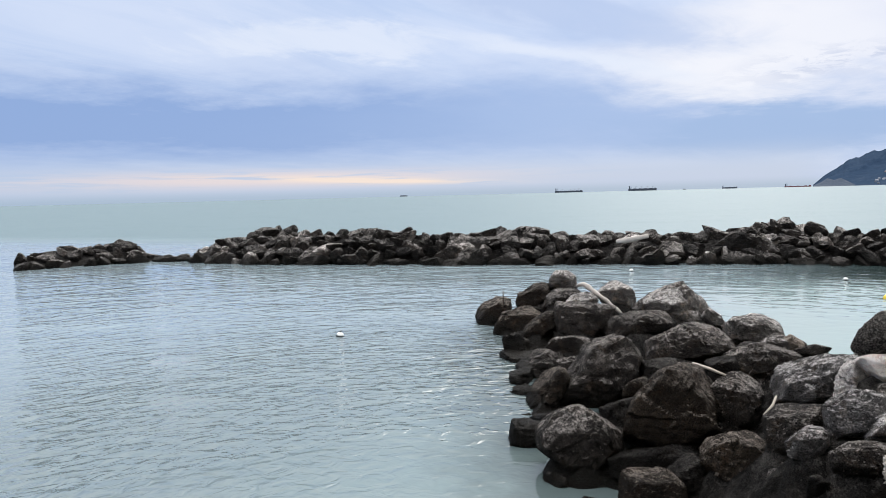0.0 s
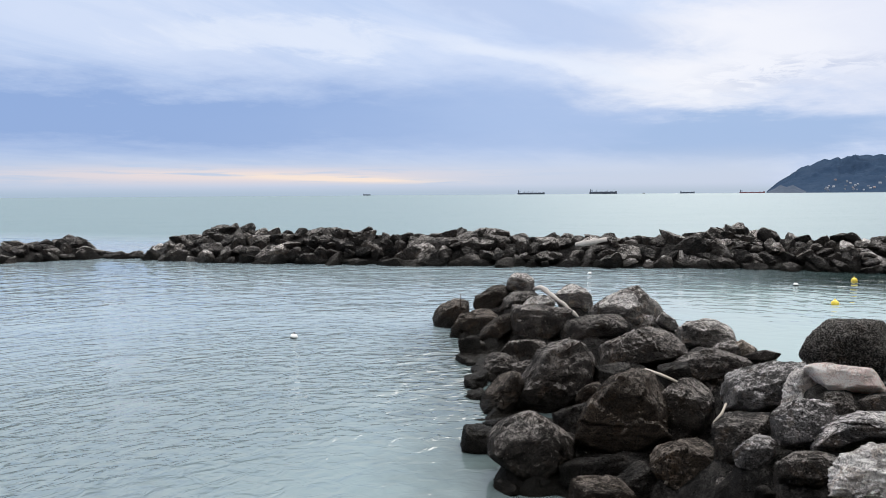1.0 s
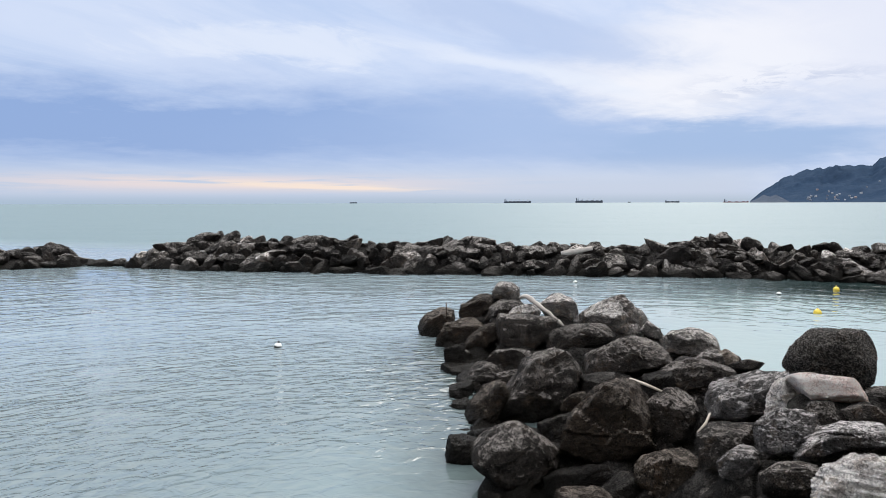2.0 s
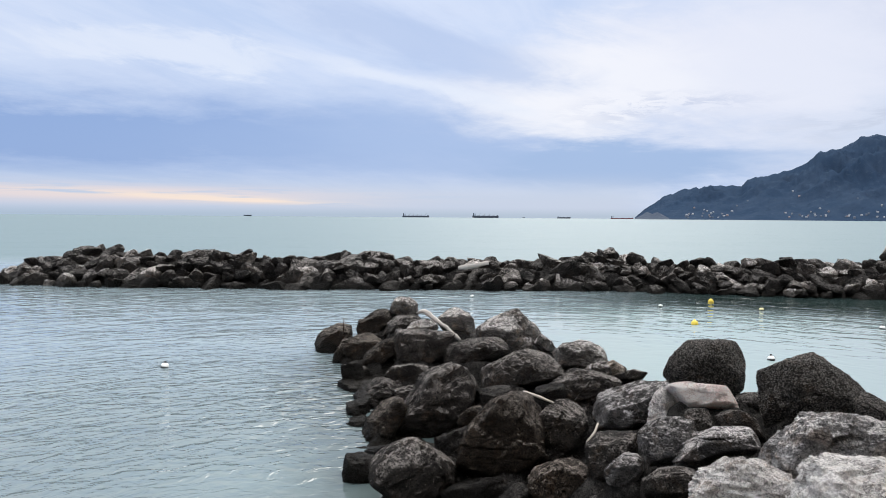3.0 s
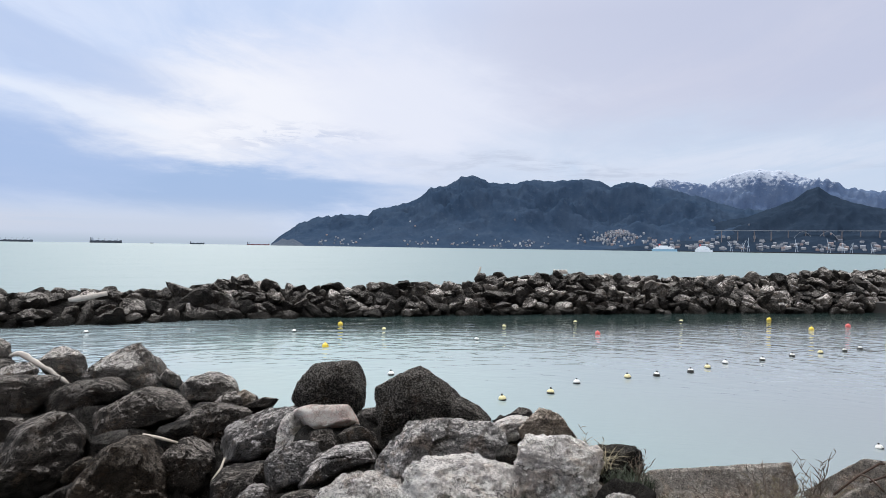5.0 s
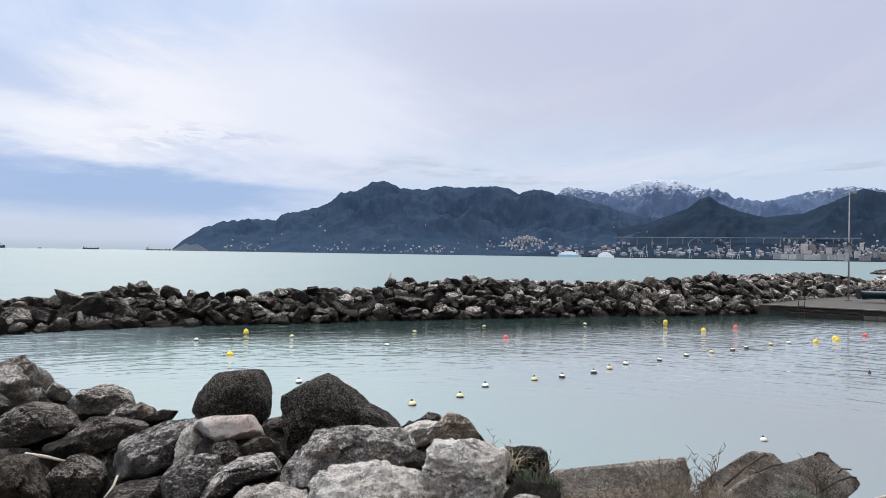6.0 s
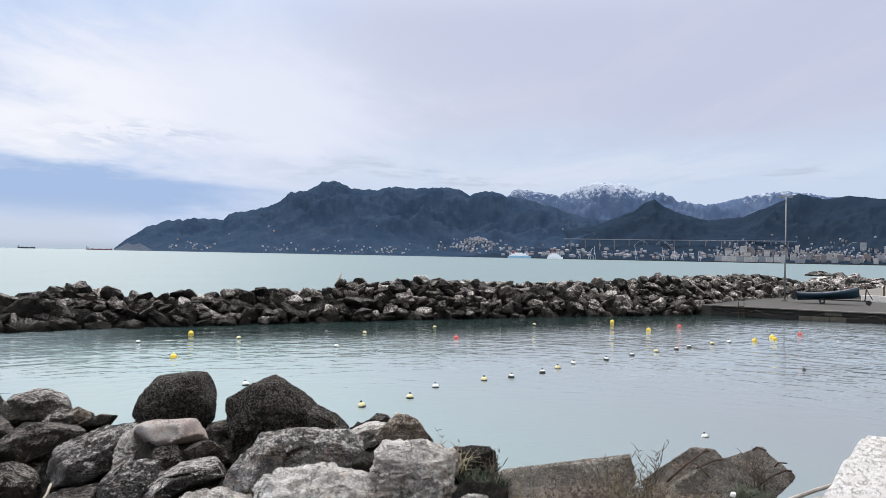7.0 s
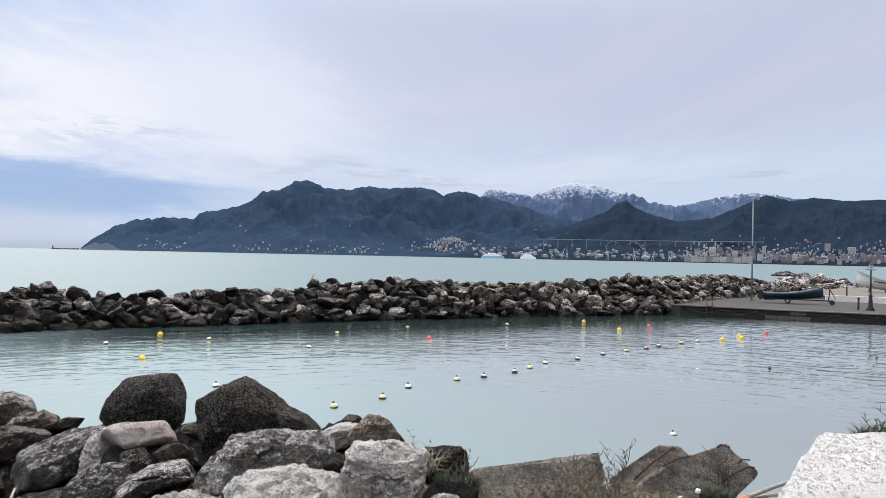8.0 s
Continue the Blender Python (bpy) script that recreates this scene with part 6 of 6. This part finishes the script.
def houses(name, count, pick, lands, label, seed, size=(9, 18), tall=(6, 12)):
    rng = random.Random(seed)
    vv, ff = [], []
    for _ in range(count):
        bearing, height_deg = pick(rng)
        spot_ = settle(bearing, height_deg, lands)
        if not spot_:
            continue
        dist, z = spot_
        w, d, h = rng.uniform(*size), rng.uniform(*size), rng.uniform(*tall)
        m = bearing_pose(bearing, dist, rng.uniform(-30, 30))
        m.translation.z = z - 3
        o = len(vv)
        vv += [m @ Vector((sx_ * w / 2, sy_ * d / 2, zz)) for zz in (0, h + 3) for sx_, sy_ in ((-1, -1), (1, -1), (1, 1), (-1, 1))]
        vv += [m @ Vector((-w / 2, 0, h + 5.5)), m @ Vector((w / 2, 0, h + 5.5))]
        ff += [tuple(o + i for i in f) for f in ((0, 1, 5, 4), (1, 2, 6, 9, 5), (2, 3, 7, 6), (3, 0, 4, 8, 7), (4, 5, 9, 8), (6, 7, 8, 9))]
    ob = part(name, mesh_of(name, vv, ff, False), HOUSE)
    return tagged(ob, label, "houses", kind="stuff")


BOTH = (main_land, hill_land)
houses("village_houses", 190, lambda r: (lambda b: (b, 1.30 - 0.32 * ((b + 57.3) / 1.25) ** 2 + r.gauss(0, 0.075)))(r.gauss(-57.1, 0.55)), BOTH, "pale village houses crowded on a far hillside", 1, (5, 10), (4, 8))
houses("village_houses", 90, lambda r: (r.gauss(-56.6, 1.5), max(0.15, r.gauss(0.7, 0.22))), BOTH, "scattered pale houses below the hillside village", 2, (6, 11), (4, 7))
houses("coastal_houses", 80, lambda r: (r.choice((-35.0, -40.5, -44.0, -47.5, -49.5, -33.0)) + r.gauss(0, 0.9), 0.05 + abs(r.gauss(0, 0.28))), BOTH, "small pale houses scattered along the far coast", 3, (5, 10), (2, 5))
houses("hillside_houses", 22, lambda r: (r.uniform(-84.0, -36.0), r.uniform(0.6, 2.4)), BOTH, "single pale houses dotted over the wooded slopes", 4, (5, 9), (3, 5))
houses("port_houses", 150, lambda r: (r.uniform(-76.0, -58.5), 0.08 + abs(r.gauss(0, 0.36))), BOTH, "grey and pale port buildings along the far shore", 5, (8, 20), (4, 10))
houses("town_houses", 750, lambda r: (r.uniform(-95.0, -76.0), 0.15 + abs(r.gauss(0, 0.55))), BOTH, "dense pale town houses on the far shore", 6, (4, 9), (3, 7))


def apartment(bearing, dist, w, h, mat, base=0.0):
    thing = holder("apartment_building", bearing_pose(bearing, dist), "pale multi-storey apartment block on the far shore", "building", "apartment blocks of the far town")
    thing.location.z = base
    part("wall", box(bmesh.new(), 0, 0, h / 2, w, 14, h), mat, thing)
    part("roof", box(bmesh.new(), 0, 0, h + 0.6, w + 1.4, 15, 1.2), ROOF, thing)
    floors = max(2, int(h / 4.2))
    for k in range(floors):
        part("window_row", box(bmesh.new(), 0, -7.05, 2.6 + k * 4.2, w * 0.88, 0.3, 1.5), WINDOW_DARK, thing)
    return thing


WINDOW_DARK = plain_material("far_dark_windows", (0.10, 0.115, 0.14), 0.4, 0.2, 0.3)
FACADES = [plain_material("far_facade_cream", (0.50, 0.48, 0.455), 0.9, 0.3, 0.1), plain_material("far_facade_grey", (0.27, 0.285, 0.31), 0.9, 0.3, 0.1), plain_material("far_facade_brick", (0.20, 0.165, 0.16), 0.9, 0.3, 0.1)]
rng = random.Random(9)
for k in range(9):
    apartment(-76.35 - 0.52 * k, 3215, 27, 24 + rng.uniform(-2, 2), FACADES[0] if k % 3 else FACADES[1], 4)
for k in range(70):
    b_ = -76.6 - 0.21 * k + rng.uniform(-0.2, 0.2)
    dist = rng.uniform(3270, 3420)
    apartment(b_, dist, rng.uniform(12, 30), rng.uniform(14, 34), rng.choice(FACADES), max(2.0, hill_land(b_, dist) - 4))
quay_line = part("ground_port", slab([tuple(bearing_pose(b_, d_).translation.xy) for b_, d_ in [(-58, 3330), (-62, 3215), (-68, 3205), (-76, 3200), (-84, 3195), (-96, 3195), (-110, 3195), (-110, 3420), (-96, 3420), (-76, 3420), (-62, 3420)]], -2, 4.0), QUAY_DARK)
tagged(quay_line, "dark built-up waterfront of the far port", "ground", kind="structure")


def harbour_crane(bearing, dist, h, lean):
    thing = holder("harbour_crane", bearing_pose(bearing, dist), "tall pale harbour crane in the far port", "crane", "harbour cranes")
    thing.location.z = 4
    for sx_ in (-5, 5):
        part("leg", rod(bmesh.new(), (sx_, 0, 0), (sx_ * 0.4, 0, h * 0.35), 1.0, 0.8, 6), SUPER, thing)
    part("cabin", box(bmesh.new(), 0, 0, h * 0.38, 8, 7, 6), SUPER, thing)
    part("jib", rod(bmesh.new(), (0, 0, h * 0.38), (lean, 0, h), 1.3, 0.6, 6), SUPER, thing)
    part("stay", rod(bmesh.new(), (-4, 0, h * 0.6), (lean, 0, h), 0.4, 0.4, 5), SUPER, thing)
    return thing


for b_, h, lean in ((-65.7, 46, -16), (-66.5, 50, 14), (-66.9, 60, 0), (-70.2, 64, -9), (-72.3, 58, -8), (-73.2, 50, -6), (-73.7, 44, 8), (-75.0, 40, -6)):
    harbour_crane(b_, 3225, h, lean)

viaduct = holder("viaduct", bearing_pose(-72.0, 3500), "pale motorway viaduct crossing the far hillside", "bridge")
inv = viaduct.matrix_world.inverted()
for k in range(30):
    b0_, b1_ = -64.4 - k * 0.58, -64.4 - (k + 1) * 0.58
    p0, p1 = bearing_pose(b0_, 3500).translation, bearing_pose(b1_, 3500).translation
    p0.z = p1.z = 4.6 + math.tan(radians(1.60)) * 3500
    seg = p1 - p0
    deck_ = part("deck", box(bmesh.new(), 0, 0, 0, seg.length, 14, 2.6), FACADES[1], viaduct)
    deck_.matrix_basis = inv @ Matrix.Translation((p0 + p1) / 2) @ seg.to_track_quat("X", "Z").to_matrix().to_4x4()
    g = max(hill_land(b0_, 3500), main_land(b0_, 3500), 0)
    if g < p0.z - 6 and k % 2:
        pier = part("pier", box(bmesh.new(), 0, 0, (g + p0.z) / 2 - 4, 4, 8, p0.z - g + 4), FACADES[2], viaduct)
        pier.matrix_basis = inv @ bearing_pose(b0_, 3500)
for b0_ in (-70.6, -72.2, -85.5):
    p0 = bearing_pose(b0_, 3496)
    zz = 4.6 + math.tan(radians(1.60)) * 3500
    pts = [(-46 + 92 * j / 14, 0, zz - 46 + 42 * math.sin(math.pi * j / 14)) for j in range(15)]
    verts, faces = tube(pts, [1.4] * 15, 6)
    arch = part("arch", mesh_of("arch", verts, faces), FACADES[1], viaduct)
    arch.matrix_basis = inv @ p0

# ---------------------------------------------------------------- unseen town side, added behind the promenade
# added house row, out of view, keeps light from behind off the boulders
facade = holder("building_behind", pose(6.0, -9.0, 3.1), "unseen plastered house row added behind the promenade to block light", "building", kind="structure")
PLASTER = plain_material("ochre_grey_plaster", (0.27, 0.24, 0.20), 0.95, 0.5, 1.0)
part("wall", box(bmesh.new(), 0, -4.0, 6.0, 110.0, 8.0, 16.0), PLASTER, facade)
part("roof", box(bmesh.new(), 0, -4.0, 14.3, 111.0, 9.0, 0.6), ROOF, facade)
ground_back = part("road", slab([(-60, -7.9), (72, -7.9), (72, -60), (-60, -60)], 1.0, 3.08), plain_material("grey_asphalt", (0.06, 0.06, 0.06), 0.95, 0.4, 4.0))
tagged(ground_back, "grey asphalt road behind the promenade", "road", kind="structure")
